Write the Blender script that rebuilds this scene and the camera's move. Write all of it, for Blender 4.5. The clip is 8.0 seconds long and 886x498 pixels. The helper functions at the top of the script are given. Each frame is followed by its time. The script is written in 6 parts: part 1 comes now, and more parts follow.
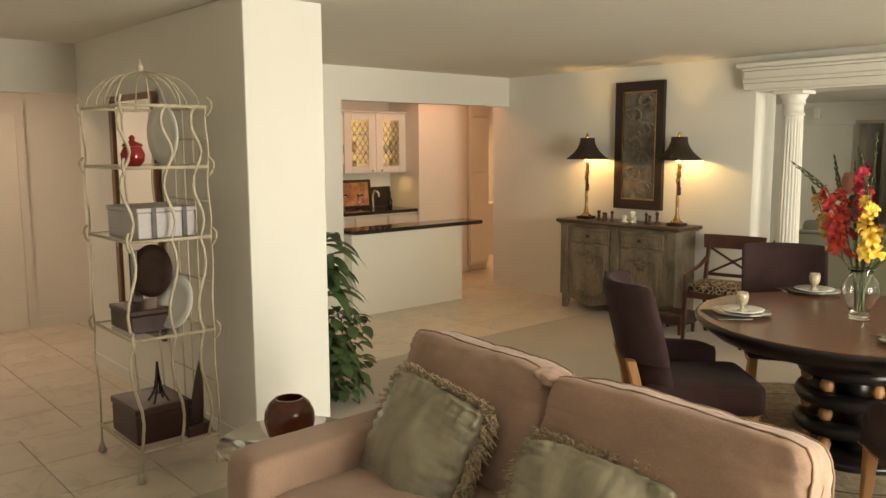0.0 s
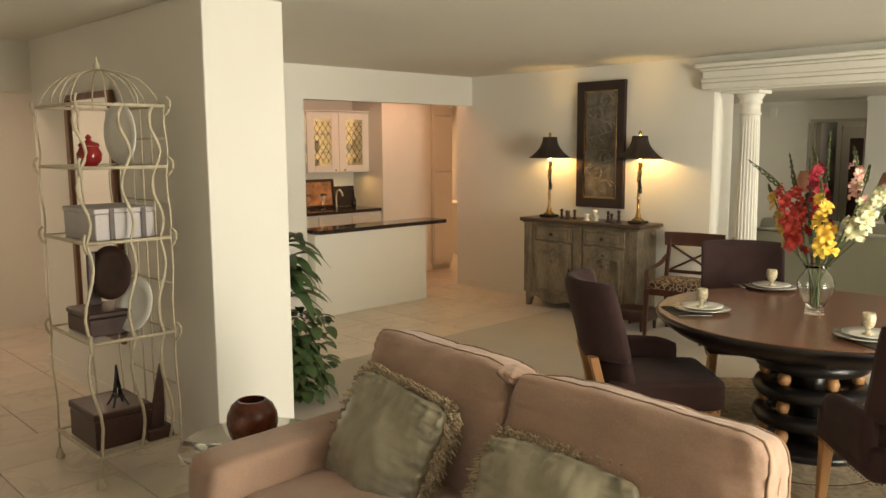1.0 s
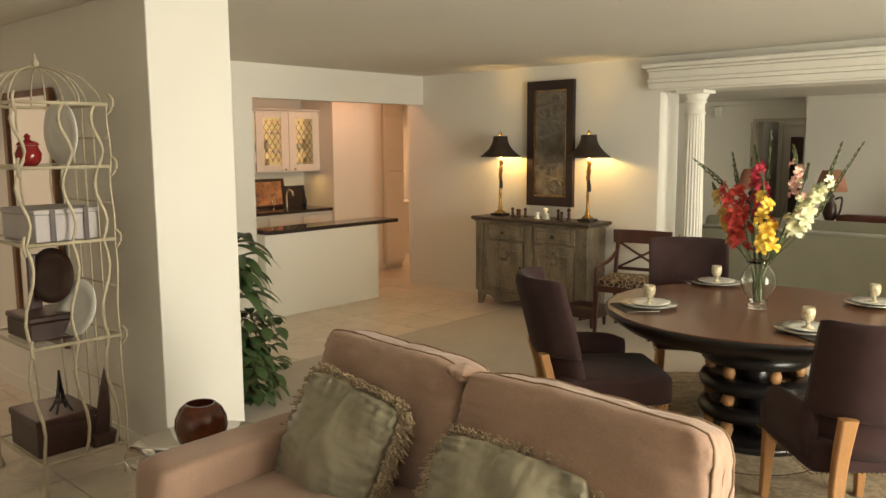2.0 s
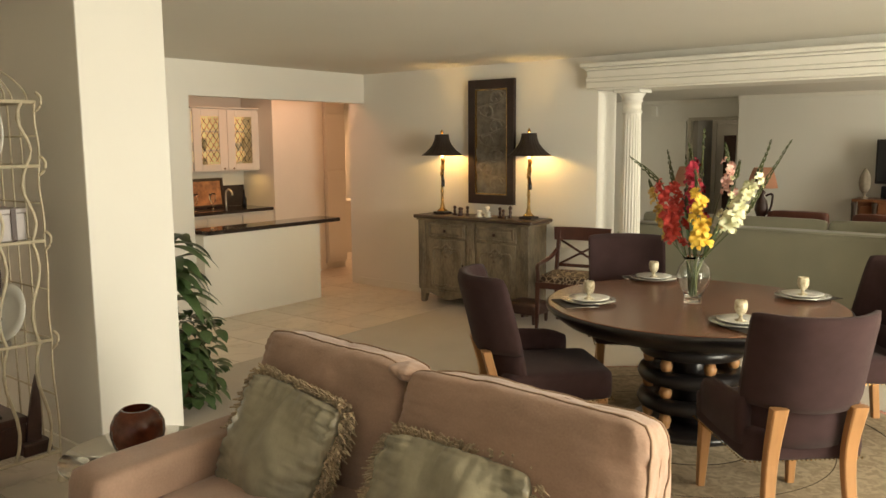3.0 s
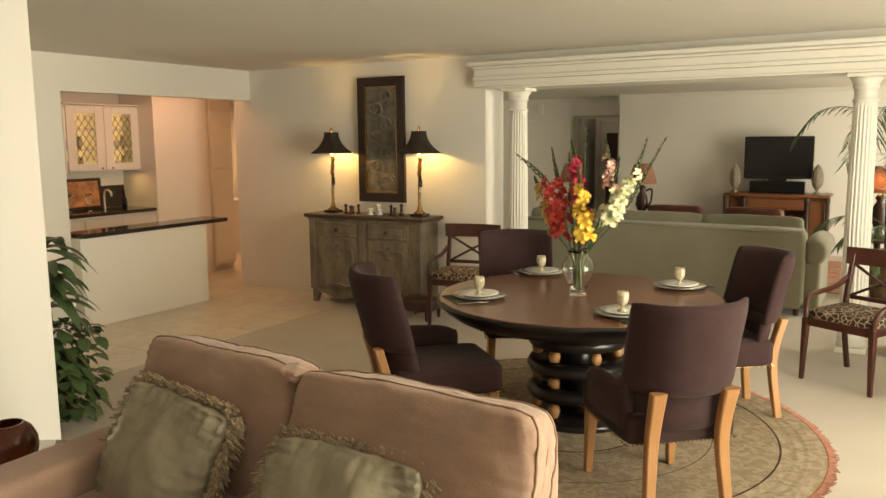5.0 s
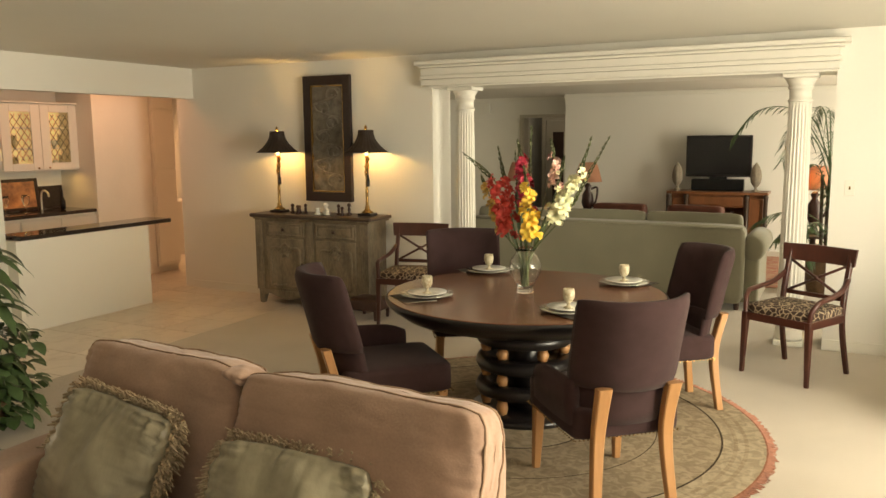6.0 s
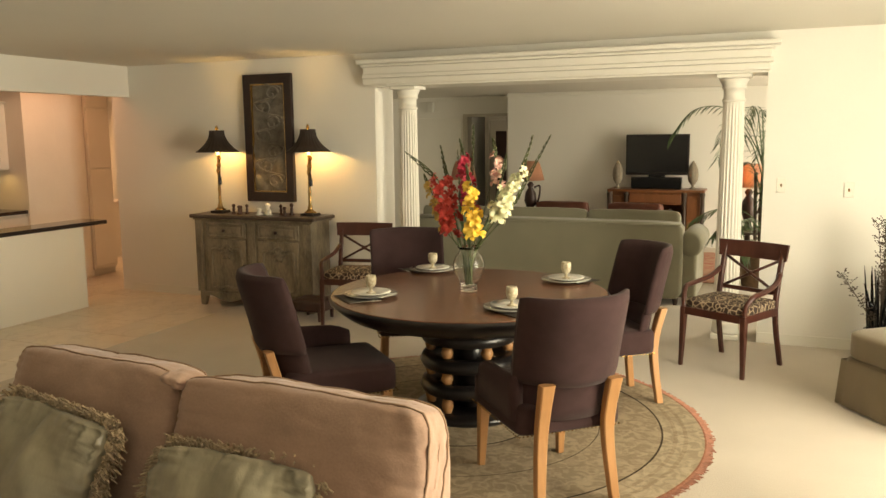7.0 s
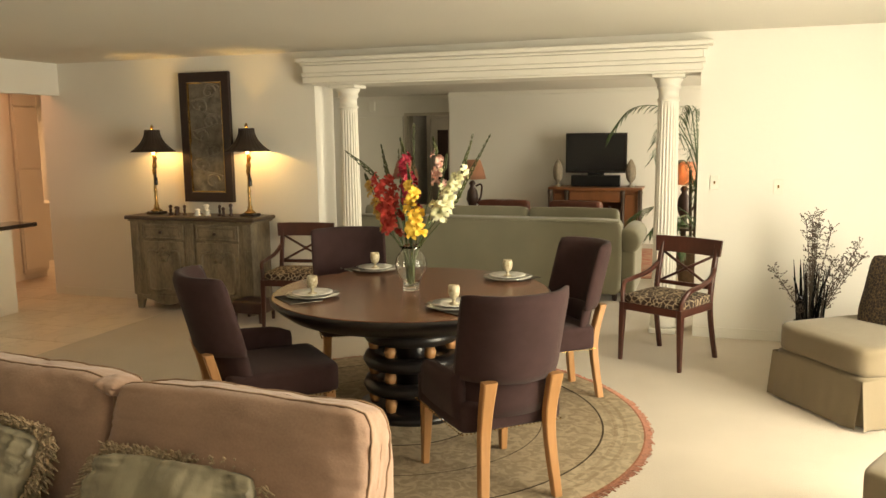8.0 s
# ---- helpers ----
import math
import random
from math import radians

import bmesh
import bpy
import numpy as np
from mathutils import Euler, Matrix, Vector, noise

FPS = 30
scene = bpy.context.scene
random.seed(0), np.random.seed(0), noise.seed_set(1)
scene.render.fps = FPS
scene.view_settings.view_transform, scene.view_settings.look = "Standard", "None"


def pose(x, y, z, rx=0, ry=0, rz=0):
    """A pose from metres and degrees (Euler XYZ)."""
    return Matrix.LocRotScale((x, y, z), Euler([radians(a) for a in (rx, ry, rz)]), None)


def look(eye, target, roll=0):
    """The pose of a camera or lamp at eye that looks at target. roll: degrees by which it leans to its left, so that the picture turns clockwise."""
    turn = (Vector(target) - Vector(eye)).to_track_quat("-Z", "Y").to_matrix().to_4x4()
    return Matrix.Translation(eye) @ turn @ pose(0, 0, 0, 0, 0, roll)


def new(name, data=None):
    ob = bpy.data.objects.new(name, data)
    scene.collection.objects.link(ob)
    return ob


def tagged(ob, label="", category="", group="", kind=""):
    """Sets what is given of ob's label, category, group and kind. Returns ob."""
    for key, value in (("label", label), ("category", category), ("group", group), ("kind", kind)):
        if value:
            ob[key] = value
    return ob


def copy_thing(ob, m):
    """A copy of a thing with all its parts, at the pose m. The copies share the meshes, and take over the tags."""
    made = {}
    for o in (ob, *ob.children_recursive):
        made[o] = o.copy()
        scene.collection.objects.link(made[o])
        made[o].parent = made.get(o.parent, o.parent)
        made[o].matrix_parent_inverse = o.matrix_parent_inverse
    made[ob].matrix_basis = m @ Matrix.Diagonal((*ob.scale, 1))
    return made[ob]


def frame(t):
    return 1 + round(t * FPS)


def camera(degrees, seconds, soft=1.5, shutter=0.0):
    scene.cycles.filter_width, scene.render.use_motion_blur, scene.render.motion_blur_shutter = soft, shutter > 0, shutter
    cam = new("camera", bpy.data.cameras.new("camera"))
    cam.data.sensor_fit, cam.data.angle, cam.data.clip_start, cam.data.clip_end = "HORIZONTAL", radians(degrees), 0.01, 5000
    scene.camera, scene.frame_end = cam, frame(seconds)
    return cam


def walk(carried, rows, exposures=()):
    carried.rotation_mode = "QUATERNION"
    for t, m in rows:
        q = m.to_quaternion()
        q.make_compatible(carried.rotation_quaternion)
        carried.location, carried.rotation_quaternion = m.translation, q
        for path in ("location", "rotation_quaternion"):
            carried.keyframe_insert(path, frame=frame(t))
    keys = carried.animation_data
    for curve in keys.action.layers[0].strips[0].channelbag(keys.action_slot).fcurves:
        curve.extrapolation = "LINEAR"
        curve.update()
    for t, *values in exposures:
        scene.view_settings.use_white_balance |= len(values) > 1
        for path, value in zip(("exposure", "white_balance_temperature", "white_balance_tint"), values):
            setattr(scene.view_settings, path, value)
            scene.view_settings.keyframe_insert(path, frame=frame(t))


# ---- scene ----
cam = camera(58.2, 8.0, soft=1.5)
PATH = [
    (0.0, pose(-0.027, -0.024, 1.68, 82.61, 0.24, 48.30)),
    (0.5, pose(-0.025, -0.021, 1.68, 82.56, 0.24, 46.90)),
    (1.0, pose(-0.023, -0.019, 1.68, 82.54, 0.32, 45.73)),
    (1.5, pose(-0.020, -0.016, 1.68, 82.51, 0.34, 44.20)),
    (3.0, pose(-0.009, -0.006, 1.68, 82.32, 0.43, 38.20)),
    (3.5, pose(-0.005, -0.003, 1.68, 82.27, 0.45, 36.23)),
    (4.0, pose(-0.000, -0.000, 1.68, 82.20, 0.46, 34.01)),
    (4.5, pose(0.004, 0.002, 1.68, 82.15, 0.51, 32.30)),
    (6.0, pose(0.016, 0.009, 1.68, 81.99, 0.54, 26.81)),
    (6.5, pose(0.020, 0.011, 1.68, 81.95, 0.60, 25.12)),
    (7.0, pose(0.025, 0.014, 1.68, 81.89, 0.59, 22.83)),
    (7.5, pose(0.030, 0.015, 1.68, 81.84, 0.63, 20.73)),
    (8.0, pose(0.035, 0.017, 1.68, 81.77, 0.68, 18.72)),
]
walk(cam, PATH, exposures=((0.0, -0.68, 6300, 10), (4.0, -0.74, 6550, 10), (8.0, -0.76, 7000, 10)))

# ---- light ----
world = bpy.data.worlds.new("sky")
scene.world = world
world.use_nodes = True
wn = world.node_tree
sky = wn.nodes.new("ShaderNodeTexSky")
sky.sky_type, sky.sun_disc = "NISHITA", False
sky.sun_elevation, sky.sun_rotation = radians(32), radians(95)
wn.links.new(sky.outputs["Color"], wn.nodes["Background"].inputs["Color"])
wn.nodes["Background"].inputs["Strength"].default_value = 0.1


def area_lamp(name, eye, target, sx, sy, power, color):
    data = bpy.data.lights.new(name, "AREA")
    data.shape, data.size, data.size_y, data.energy, data.color = "RECTANGLE", sx, sy, power, color
    ob = new(name, data)
    ob.matrix_world = look(eye, target)
    return ob


def point_lamp(name, eye, power, color, radius=0.03):
    data = bpy.data.lights.new(name, "POINT")
    data.energy, data.color, data.shadow_soft_size = power, color, radius
    ob = new(name, data)
    ob.location = eye
    return ob


DAY = (1.0, 0.935, 0.745)
WARM = (1.0, 0.60, 0.18)
area_lamp("window_daylight", (2.70, 3.25, 1.15), (0, 3.25, 1.0), 2.1, 4.7, 1080, DAY)
# weak fill from an added, unseen south window, for the south-facing fronts
area_lamp("south_fill_light", (0.2, -1.72, 1.3), (0.2, 0, 1.25), 3.4, 1.9, 3, DAY)
area_lamp("far_window_daylight", (2.10, 9.7, 1.2), (0, 9.7, 1.1), 2.0, 3.6, 420, DAY)
area_lamp("kitchen_ceiling_lamp", (-7.15, 6.1, 2.40), (-7.15, 6.1, 0), 0.6, 2.0, 19, (1.0, 0.45, 0.22))
area_lamp("far_hall_lamp", (-4.58, 13.35, 2.30), (-4.58, 13.35, 0), 0.3, 0.3, 1.5, (1.0, 0.86, 0.66))
area_lamp("undercabinet_lamp", (-7.98, 5.9, 1.31), (-7.98, 5.9, 0), 0.1, 0.9, 2.2, WARM)
area_lamp("hall_lamp", (-8.6, 8.4, 2.2), (-8.6, 8.3, 0), 0.3, 0.3, 34, (1.0, 0.56, 0.27))
area_lamp("foyer_ceiling_lamp", (-7.2, 1.2, 2.34), (-7.2, 1.2, 0), 0.3, 0.3, 25, (1.0, 0.68, 0.46))

# ---- materials ----
def material(name, color, rough=0.6, metal=0.0, vary=0.12, scale=6.0, grain=60.0, bump=0.15, depth=0.004, stretch=(1, 1, 1), second=None, spec=0.5, sheen=0.0, random_part=0.0):
    """Noise at two scales for colour, the finer one for relief."""
    m = bpy.data.materials.new(name)
    m.use_nodes = True
    nt = m.node_tree
    b = nt.nodes["Principled BSDF"]
    b.inputs["Roughness"].default_value, b.inputs["Metallic"].default_value = rough, metal
    b.inputs["Specular IOR Level"].default_value = spec
    b.inputs["Sheen Weight"].default_value = sheen
    tc = nt.nodes.new("ShaderNodeTexCoord")
    mp = nt.nodes.new("ShaderNodeMapping")
    mp.inputs["Scale"].default_value = stretch
    nt.links.new(tc.outputs["Object"], mp.inputs["Vector"])
    n1, n2 = nt.nodes.new("ShaderNodeTexNoise"), nt.nodes.new("ShaderNodeTexNoise")
    n1.inputs["Scale"].default_value, n2.inputs["Scale"].default_value = scale, grain
    n1.inputs["Detail"].default_value, n2.inputs["Detail"].default_value = 4, 3
    for n in (n1, n2):
        nt.links.new(mp.outputs["Vector"], n.inputs["Vector"])
    ramp = nt.nodes.new("ShaderNodeValToRGB")
    ramp.color_ramp.elements[0].position, ramp.color_ramp.elements[1].position = 0.3, 0.7
    dark = second or tuple(c * (1 - vary) for c in color)
    lite = color if second else tuple(min(1, c * (1 + vary)) for c in color)
    ramp.color_ramp.elements[0].color, ramp.color_ramp.elements[1].color = (*dark, 1), (*lite, 1)
    mix = nt.nodes.new("ShaderNodeMix")
    mix.data_type = "FLOAT"
    mix.inputs["Factor"].default_value = 0.35
    nt.links.new(n1.outputs["Fac"], mix.inputs["A"])
    nt.links.new(n2.outputs["Fac"], mix.inputs["B"])
    last = mix.outputs["Result"]
    if random_part:
        info = nt.nodes.new("ShaderNodeObjectInfo")
        ma = nt.nodes.new("ShaderNodeMath")
        ma.operation = "MULTIPLY_ADD"
        ma.inputs[1].default_value = random_part
        nt.links.new(info.outputs["Random"], ma.inputs[0])
        nt.links.new(last, ma.inputs[2])
        last = ma.outputs[0]
    nt.links.new(last, ramp.inputs["Fac"])
    nt.links.new(ramp.outputs["Color"], b.inputs["Base Color"])
    if bump:
        bp = nt.nodes.new("ShaderNodeBump")
        bp.inputs["Strength"].default_value, bp.inputs["Distance"].default_value = bump, depth
        nt.links.new(n2.outputs["Fac"], bp.inputs["Height"])
        nt.links.new(bp.outputs["Normal"], b.inputs["Normal"])
    return m


def bsdf(m):
    return m.node_tree.nodes["Principled BSDF"]


PAINT = material("wall_paint", (0.80, 0.775, 0.71), 0.62, vary=0.025, scale=1.2, grain=220, bump=0.12, depth=0.001)
CEIL = material("ceiling_paint", (0.74, 0.715, 0.645), 0.9, vary=0.03, scale=0.8, grain=300, bump=0.3, depth=0.002, spec=0.2)
TRIM = material("white_trim_paint", (0.79, 0.765, 0.69), 0.45, vary=0.03, scale=3, grain=90, bump=0.05, depth=0.001)
CABINET = material("white_cabinet_paint", (0.80, 0.77, 0.70), 0.4, vary=0.03, scale=3, grain=60, bump=0.05, depth=0.001)
TILE = material("cream_marble_tile", (0.63, 0.555, 0.455), 0.28, vary=0.11, scale=1.7, grain=9, bump=0.03, depth=0.001, random_part=0.12)
def veined(m):
    """Thin darker veins across the stone."""
    nt = m.node_tree
    b = bsdf(m)
    old = b.inputs["Base Color"].links[0].from_socket
    info = nt.nodes.new("ShaderNodeObjectInfo")
    tc = nt.nodes.new("ShaderNodeTexCoord")
    off = nt.nodes.new("ShaderNodeVectorMath")
    off.operation = "MULTIPLY_ADD"
    off.inputs[1].default_value, off.inputs[2].default_value = (1, 1, 1), (0, 0, 0)
    nt.links.new(tc.outputs["Object"], off.inputs[0])
    sc = nt.nodes.new("ShaderNodeVectorMath")
    sc.operation = "SCALE"
    sc.inputs[0].default_value, sc.inputs["Scale"].default_value = (13.0, 7.0, 5.0), 1.0
    nt.links.new(info.outputs["Random"], sc.inputs["Scale"])
    nt.links.new(sc.outputs[0], off.inputs[2])
    n = nt.nodes.new("ShaderNodeTexNoise")
    n.inputs["Scale"].default_value, n.inputs["Detail"].default_value, n.inputs["Distortion"].default_value = 2.2, 4, 1.2
    nt.links.new(off.outputs[0], n.inputs["Vector"])
    r = nt.nodes.new("ShaderNodeValToRGB")
    r.color_ramp.elements[0].position, r.color_ramp.elements[0].color = 0.47, (1, 1, 1, 1)
    r.color_ramp.elements[1].position, r.color_ramp.elements[1].color = 0.53, (1, 1, 1, 1)
    e = r.color_ramp.elements.new(0.50)
    e.color = (0.62, 0.58, 0.52, 1)
    nt.links.new(n.outputs["Fac"], r.inputs["Fac"])
    mx = nt.nodes.new("ShaderNodeMix")
    mx.data_type, mx.blend_type = "RGBA", "MULTIPLY"
    mx.inputs["Factor"].default_value = 0.38
    nt.links.new(old, mx.inputs["A"])
    nt.links.new(r.outputs["Color"], mx.inputs["B"])
    nt.links.new(mx.outputs["Result"], b.inputs["Base Color"])


veined(TILE)
GROUT = material("tan_grout", (0.50, 0.43, 0.34), 0.9, vary=0.1, scale=20, grain=120)
CARPET = material("cream_carpet", (0.490, 0.430, 0.352), 0.95, vary=0.08, scale=2.2, grain=170, bump=0.5, depth=0.008, spec=0.1, sheen=0.2)
SUEDE = material("tan_suede", (0.372, 0.243, 0.178), 0.85, vary=0.17, scale=5, grain=120, bump=0.25, depth=0.003, spec=0.2, sheen=0.25)
PIPING = material("brown_piping", (0.30, 0.19, 0.12), 0.8, vary=0.1, scale=20)
SILK = material("sage_silk", (0.285, 0.25, 0.168), 0.25, vary=0.20, scale=9, grain=24, bump=0.45, depth=0.010, stretch=(1, 1, 0.45), sheen=0.2)
FRINGE = material("gold_green_fringe", (0.60, 0.47, 0.315), 0.6, second=(0.24, 0.175, 0.105), scale=60, grain=160)
PLUM = material("plum_brown_fabric", (0.043, 0.023, 0.0230), 0.9, vary=0.18, scale=14, grain=420, bump=0.35, depth=0.002, spec=0.15, sheen=0.06)
OAK = material("honey_oak", (0.39, 0.198, 0.078), 0.42, vary=0.2, scale=9, grain=45, bump=0.08, depth=0.001, stretch=(1, 1, 0.12))
TABLETOP = material("walnut_tabletop", (0.158, 0.068, 0.036), 0.26, vary=0.24, scale=7, grain=50, bump=0.04, depth=0.001, stretch=(1, 0.1, 1))
BLACK = material("black_lacquer", (0.010, 0.008, 0.008), 0.30, vary=0.25, scale=12, bump=0.05)
MAHOGANY = material("mahogany", (0.065, 0.019, 0.012), 0.3, vary=0.25, scale=10, grain=60, bump=0.05, depth=0.001, stretch=(1, 1, 0.15))
GREYWOOD = material("grey_green_distressed_wood", (0.33, 0.27, 0.185), 0.55, second=(0.10, 0.077, 0.052), scale=9, grain=60, bump=0.3, depth=0.003, stretch=(1, 1, 0.35))
DARKTOP = material("dark_stained_wood", (0.055, 0.035, 0.024), 0.35, vary=0.25, scale=10, grain=50)
BRASS = material("aged_brass", (0.40, 0.26, 0.10), 0.26, 1.0, vary=0.5, scale=25, grain=120, bump=0.1)
IRON = material("cream_painted_iron", (0.50, 0.435, 0.31), 0.5, vary=0.15, scale=25, grain=90, bump=0.15, depth=0.002)
SHADE = material("black_pleated_silk", (0.030, 0.018, 0.012), 0.6, vary=0.3, scale=12, grain=60)
GOLDLINE = material("gold_shade_lining", (0.75, 0.52, 0.20), 0.5, vary=0.08)
FRAMEWOOD = material("dark_mahogany_frame", (0.022, 0.010, 0.008), 0.35, vary=0.25, scale=14)
RELIEF = material("dark_grey_carved_relief", (0.23, 0.205, 0.165), 0.4, second=(0.075, 0.064, 0.05), scale=14, grain=70, bump=0.5, depth=0.01)
SCROLLSTONE = material("worn_grey_carving", (0.25, 0.225, 0.185), 0.4, second=(0.11, 0.095, 0.075), scale=22, grain=80, bump=0.3)
GRANITE = material("dark_polished_granite", (0.035, 0.025, 0.022), 0.08, vary=0.6, scale=60, grain=160, bump=0.0)
LEAF = material("green_leaf", (0.058, 0.100, 0.034), 0.40, vary=0.35, scale=9, grain=60, bump=0.15)
STEM = material("flower_stem_green", (0.075, 0.088, 0.030), 0.5, vary=0.25, scale=14)
POT = material("woven_brown_pot", (0.13, 0.075, 0.04), 0.7, vary=0.3, scale=25, grain=90, bump=0.4)
SOIL = material("soil", (0.03, 0.022, 0.015), 0.95, vary=0.3, scale=40)
GREENSOFA = material("sage_green_chenille", (0.225, 0.21, 0.15), 0.9, vary=0.08, scale=3, grain=150, bump=0.3, depth=0.003, sheen=0.3, spec=0.2)
CHAISE = material("khaki_twill", (0.205, 0.165, 0.108), 0.85, vary=0.09, scale=4, grain=200, bump=0.3, depth=0.003, sheen=0.2, spec=0.2)
CHINA = material("white_china", (0.78, 0.77, 0.72), 0.15, vary=0.03, scale=10, bump=0.0)
CHARGER = material("silver_rim_plate", (0.62, 0.61, 0.55), 0.2, 0.6, vary=0.06, scale=20, bump=0.0)
NAPKIN = material("dark_woven_placemat", (0.05, 0.04, 0.03), 0.85, vary=0.3, scale=40, grain=160, bump=0.4)
GOBLET = material("cream_gold_goblet", (0.72, 0.66, 0.50), 0.3, 0.1, second=(0.26, 0.19, 0.09), scale=60, grain=110)
COPPER = material("copper_brown_glaze", (0.11, 0.027, 0.012), 0.14, vary=0.4, scale=9, grain=40, bump=0.04)
REDGLAZE = material("red_lacquer_glaze", (0.22, 0.012, 0.012), 0.12, vary=0.2, scale=12, bump=0.0)
DARKBOX = material("dark_brown_leather", (0.045, 0.018, 0.013), 0.4, vary=0.3, scale=16, grain=90)
LILAC = material("pale_lilac_paper", (0.50, 0.46, 0.46), 0.6, vary=0.08, scale=9, grain=60)
SCREEN = material("black_screen", (0.008, 0.008, 0.009), 0.15, vary=0.1, bump=0.0)
CHERRY = material("cherry_wood", (0.19, 0.075, 0.03), 0.35, vary=0.25, scale=9, grain=50, stretch=(1, 1, 0.2))
STONE = material("grey_stone", (0.24, 0.20, 0.15), 0.7, vary=0.3, scale=30, grain=90, bump=0.5)
PEACH = material("peach_lampshade", (0.66, 0.34, 0.21), 0.9, vary=0.1)
bsdf(PEACH).inputs["Transmission Weight"].default_value = 0.5
SWITCH = material("white_plastic", (0.80, 0.78, 0.70), 0.35, vary=0.02, bump=0.0)
# white hall paint turned grey: the dim hallway is put into the colour
DOORDIM = material("dimmed_hall_paint", (0.50, 0.46, 0.38), 0.7, vary=0.04, scale=2)
REDRUG = material("red_patterned_rug", (0.30, 0.055, 0.035), 0.95, second=(0.42, 0.30, 0.20), scale=9, grain=40, bump=0.4)
TWIG = material("brown_twig", (0.065, 0.042, 0.026), 0.7, vary=0.3, scale=30)
LEATHER = material("red_brown_leather", (0.12, 0.035, 0.02), 0.4, vary=0.25, scale=10)
LEAD = material("lead_came", (0.05, 0.045, 0.035), 0.5, 0.6, vary=0.2)

MIRROR = material("mirror_silver", (0.88, 0.88, 0.86), 0.02, 1.0, vary=0.0, bump=0.0)


def glass_material(name, color, rough=0.0, ior=1.45):
    m = material(name, color, rough, vary=0.0, bump=0.0)
    bsdf(m).inputs["Transmission Weight"].default_value = 1.0
    bsdf(m).inputs["IOR"].default_value = ior
    return m


GLASS = glass_material("clear_glass", (0.95, 0.97, 0.95))
AMBER = glass_material("amber_leaded_glass", (0.95, 0.87, 0.66), 0.18)


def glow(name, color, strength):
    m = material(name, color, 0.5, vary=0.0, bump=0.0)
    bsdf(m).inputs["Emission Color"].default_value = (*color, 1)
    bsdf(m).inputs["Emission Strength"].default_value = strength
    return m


BULB = glow("lamp_bulb", (1.0, 0.70, 0.30), 14.0)
# emission for the cabinet back, standing in for light inside it
CABINETGLOW = glow("cabinet_back_glow", (1.0, 0.76, 0.46), 0.55)


def leopard(name):
    m = material(name, (0.42, 0.33, 0.20), 0.8, vary=0.1)
    nt = m.node_tree
    tc = nt.nodes.new("ShaderNodeTexCoord")
    vo = nt.nodes.new("ShaderNodeTexVoronoi")
    vo.feature = "DISTANCE_TO_EDGE"
    vo.inputs["Scale"].default_value = 25
    nt.links.new(tc.outputs["Object"], vo.inputs["Vector"])
    r = nt.nodes.new("ShaderNodeValToRGB")
    r.color_ramp.elements[0].position, r.color_ramp.elements[1].position = 0.05, 0.085
    r.color_ramp.elements[0].color, r.color_ramp.elements[1].color = (0.40, 0.31, 0.21, 1), (0.04, 0.02, 0.012, 1)
    nt.links.new(vo.outputs["Distance"], r.inputs["Fac"])
    nt.links.new(r.outputs["Color"], bsdf(m).inputs["Base Color"])
    return m


LEOPARD = leopard("leopard_print_fabric")


def rug_material():
    """Round rug: rings by radius, soft motifs between."""
    m = material("sage_floral_rug", (0.38, 0.32, 0.20), 0.95, bump=0.5, depth=0.006, grain=160, spec=0.1)
    nt = m.node_tree
    tc = nt.nodes.new("ShaderNodeTexCoord")
    ln = nt.nodes.new("ShaderNodeVectorMath")
    ln.operation = "LENGTH"
    nt.links.new(tc.outputs["Object"], ln.inputs[0])
    ring = nt.nodes.new("ShaderNodeValToRGB")
    ring.color_ramp.interpolation = "CONSTANT"
    ground, line, pale, rust = (0.33, 0.262, 0.188, 1), (0.06, 0.042, 0.026, 1), (0.38, 0.31, 0.228, 1), (0.27, 0.12, 0.075, 1)
    stops = [(0.0, pale), (0.30, line), (0.305, ground), (0.575, line), (0.580, ground), (0.822, line), (0.829, pale), (0.87, ground), (0.885, pale), (0.91, ground), (0.922, pale), (0.985, rust)]
    el = ring.color_ramp.elements
    el[0].position, el[0].color = stops[0]
    el[1].position, el[1].color = stops[1]
    for p, c in stops[2:]:
        e = el.new(p)
        e.color = c
    div = nt.nodes.new("ShaderNodeMath")
    div.operation = "DIVIDE"
    div.inputs[1].default_value = 1.40
    nt.links.new(ln.outputs["Value"], div.inputs[0])
    nt.links.new(div.outputs[0], ring.inputs["Fac"])
    vo = nt.nodes.new("ShaderNodeTexNoise")
    vo.inputs["Scale"].default_value, vo.inputs["Detail"].default_value, vo.inputs["Distortion"].default_value = 13.0, 5, 1.6
    nt.links.new(tc.outputs["Object"], vo.inputs["Vector"])
    r2 = nt.nodes.new("ShaderNodeValToRGB")
    r2.color_ramp.elements[0].position, r2.color_ramp.elements[1].position = 0.42, 0.62
    r2.color_ramp.elements[0].color, r2.color_ramp.elements[1].color = (0.50, 0.47, 0.36, 1), (1.15, 1.12, 1.02, 1)
    nt.links.new(vo.outputs["Fac"], r2.inputs["Fac"])
    mx = nt.nodes.new("ShaderNodeMix")
    mx.data_type, mx.blend_type = "RGBA", "MULTIPLY"
    mx.inputs["Factor"].default_value = 0.5
    nt.links.new(ring.outputs["Color"], mx.inputs["A"])
    nt.links.new(r2.outputs["Color"], mx.inputs["B"])
    nt.links.new(mx.outputs["Result"], bsdf(m).inputs["Base Color"])
    return m


RUG = rug_material()
FRINGERUG = material("rust_wool_fringe", (0.33, 0.15, 0.10), 0.95, vary=0.25, scale=30)


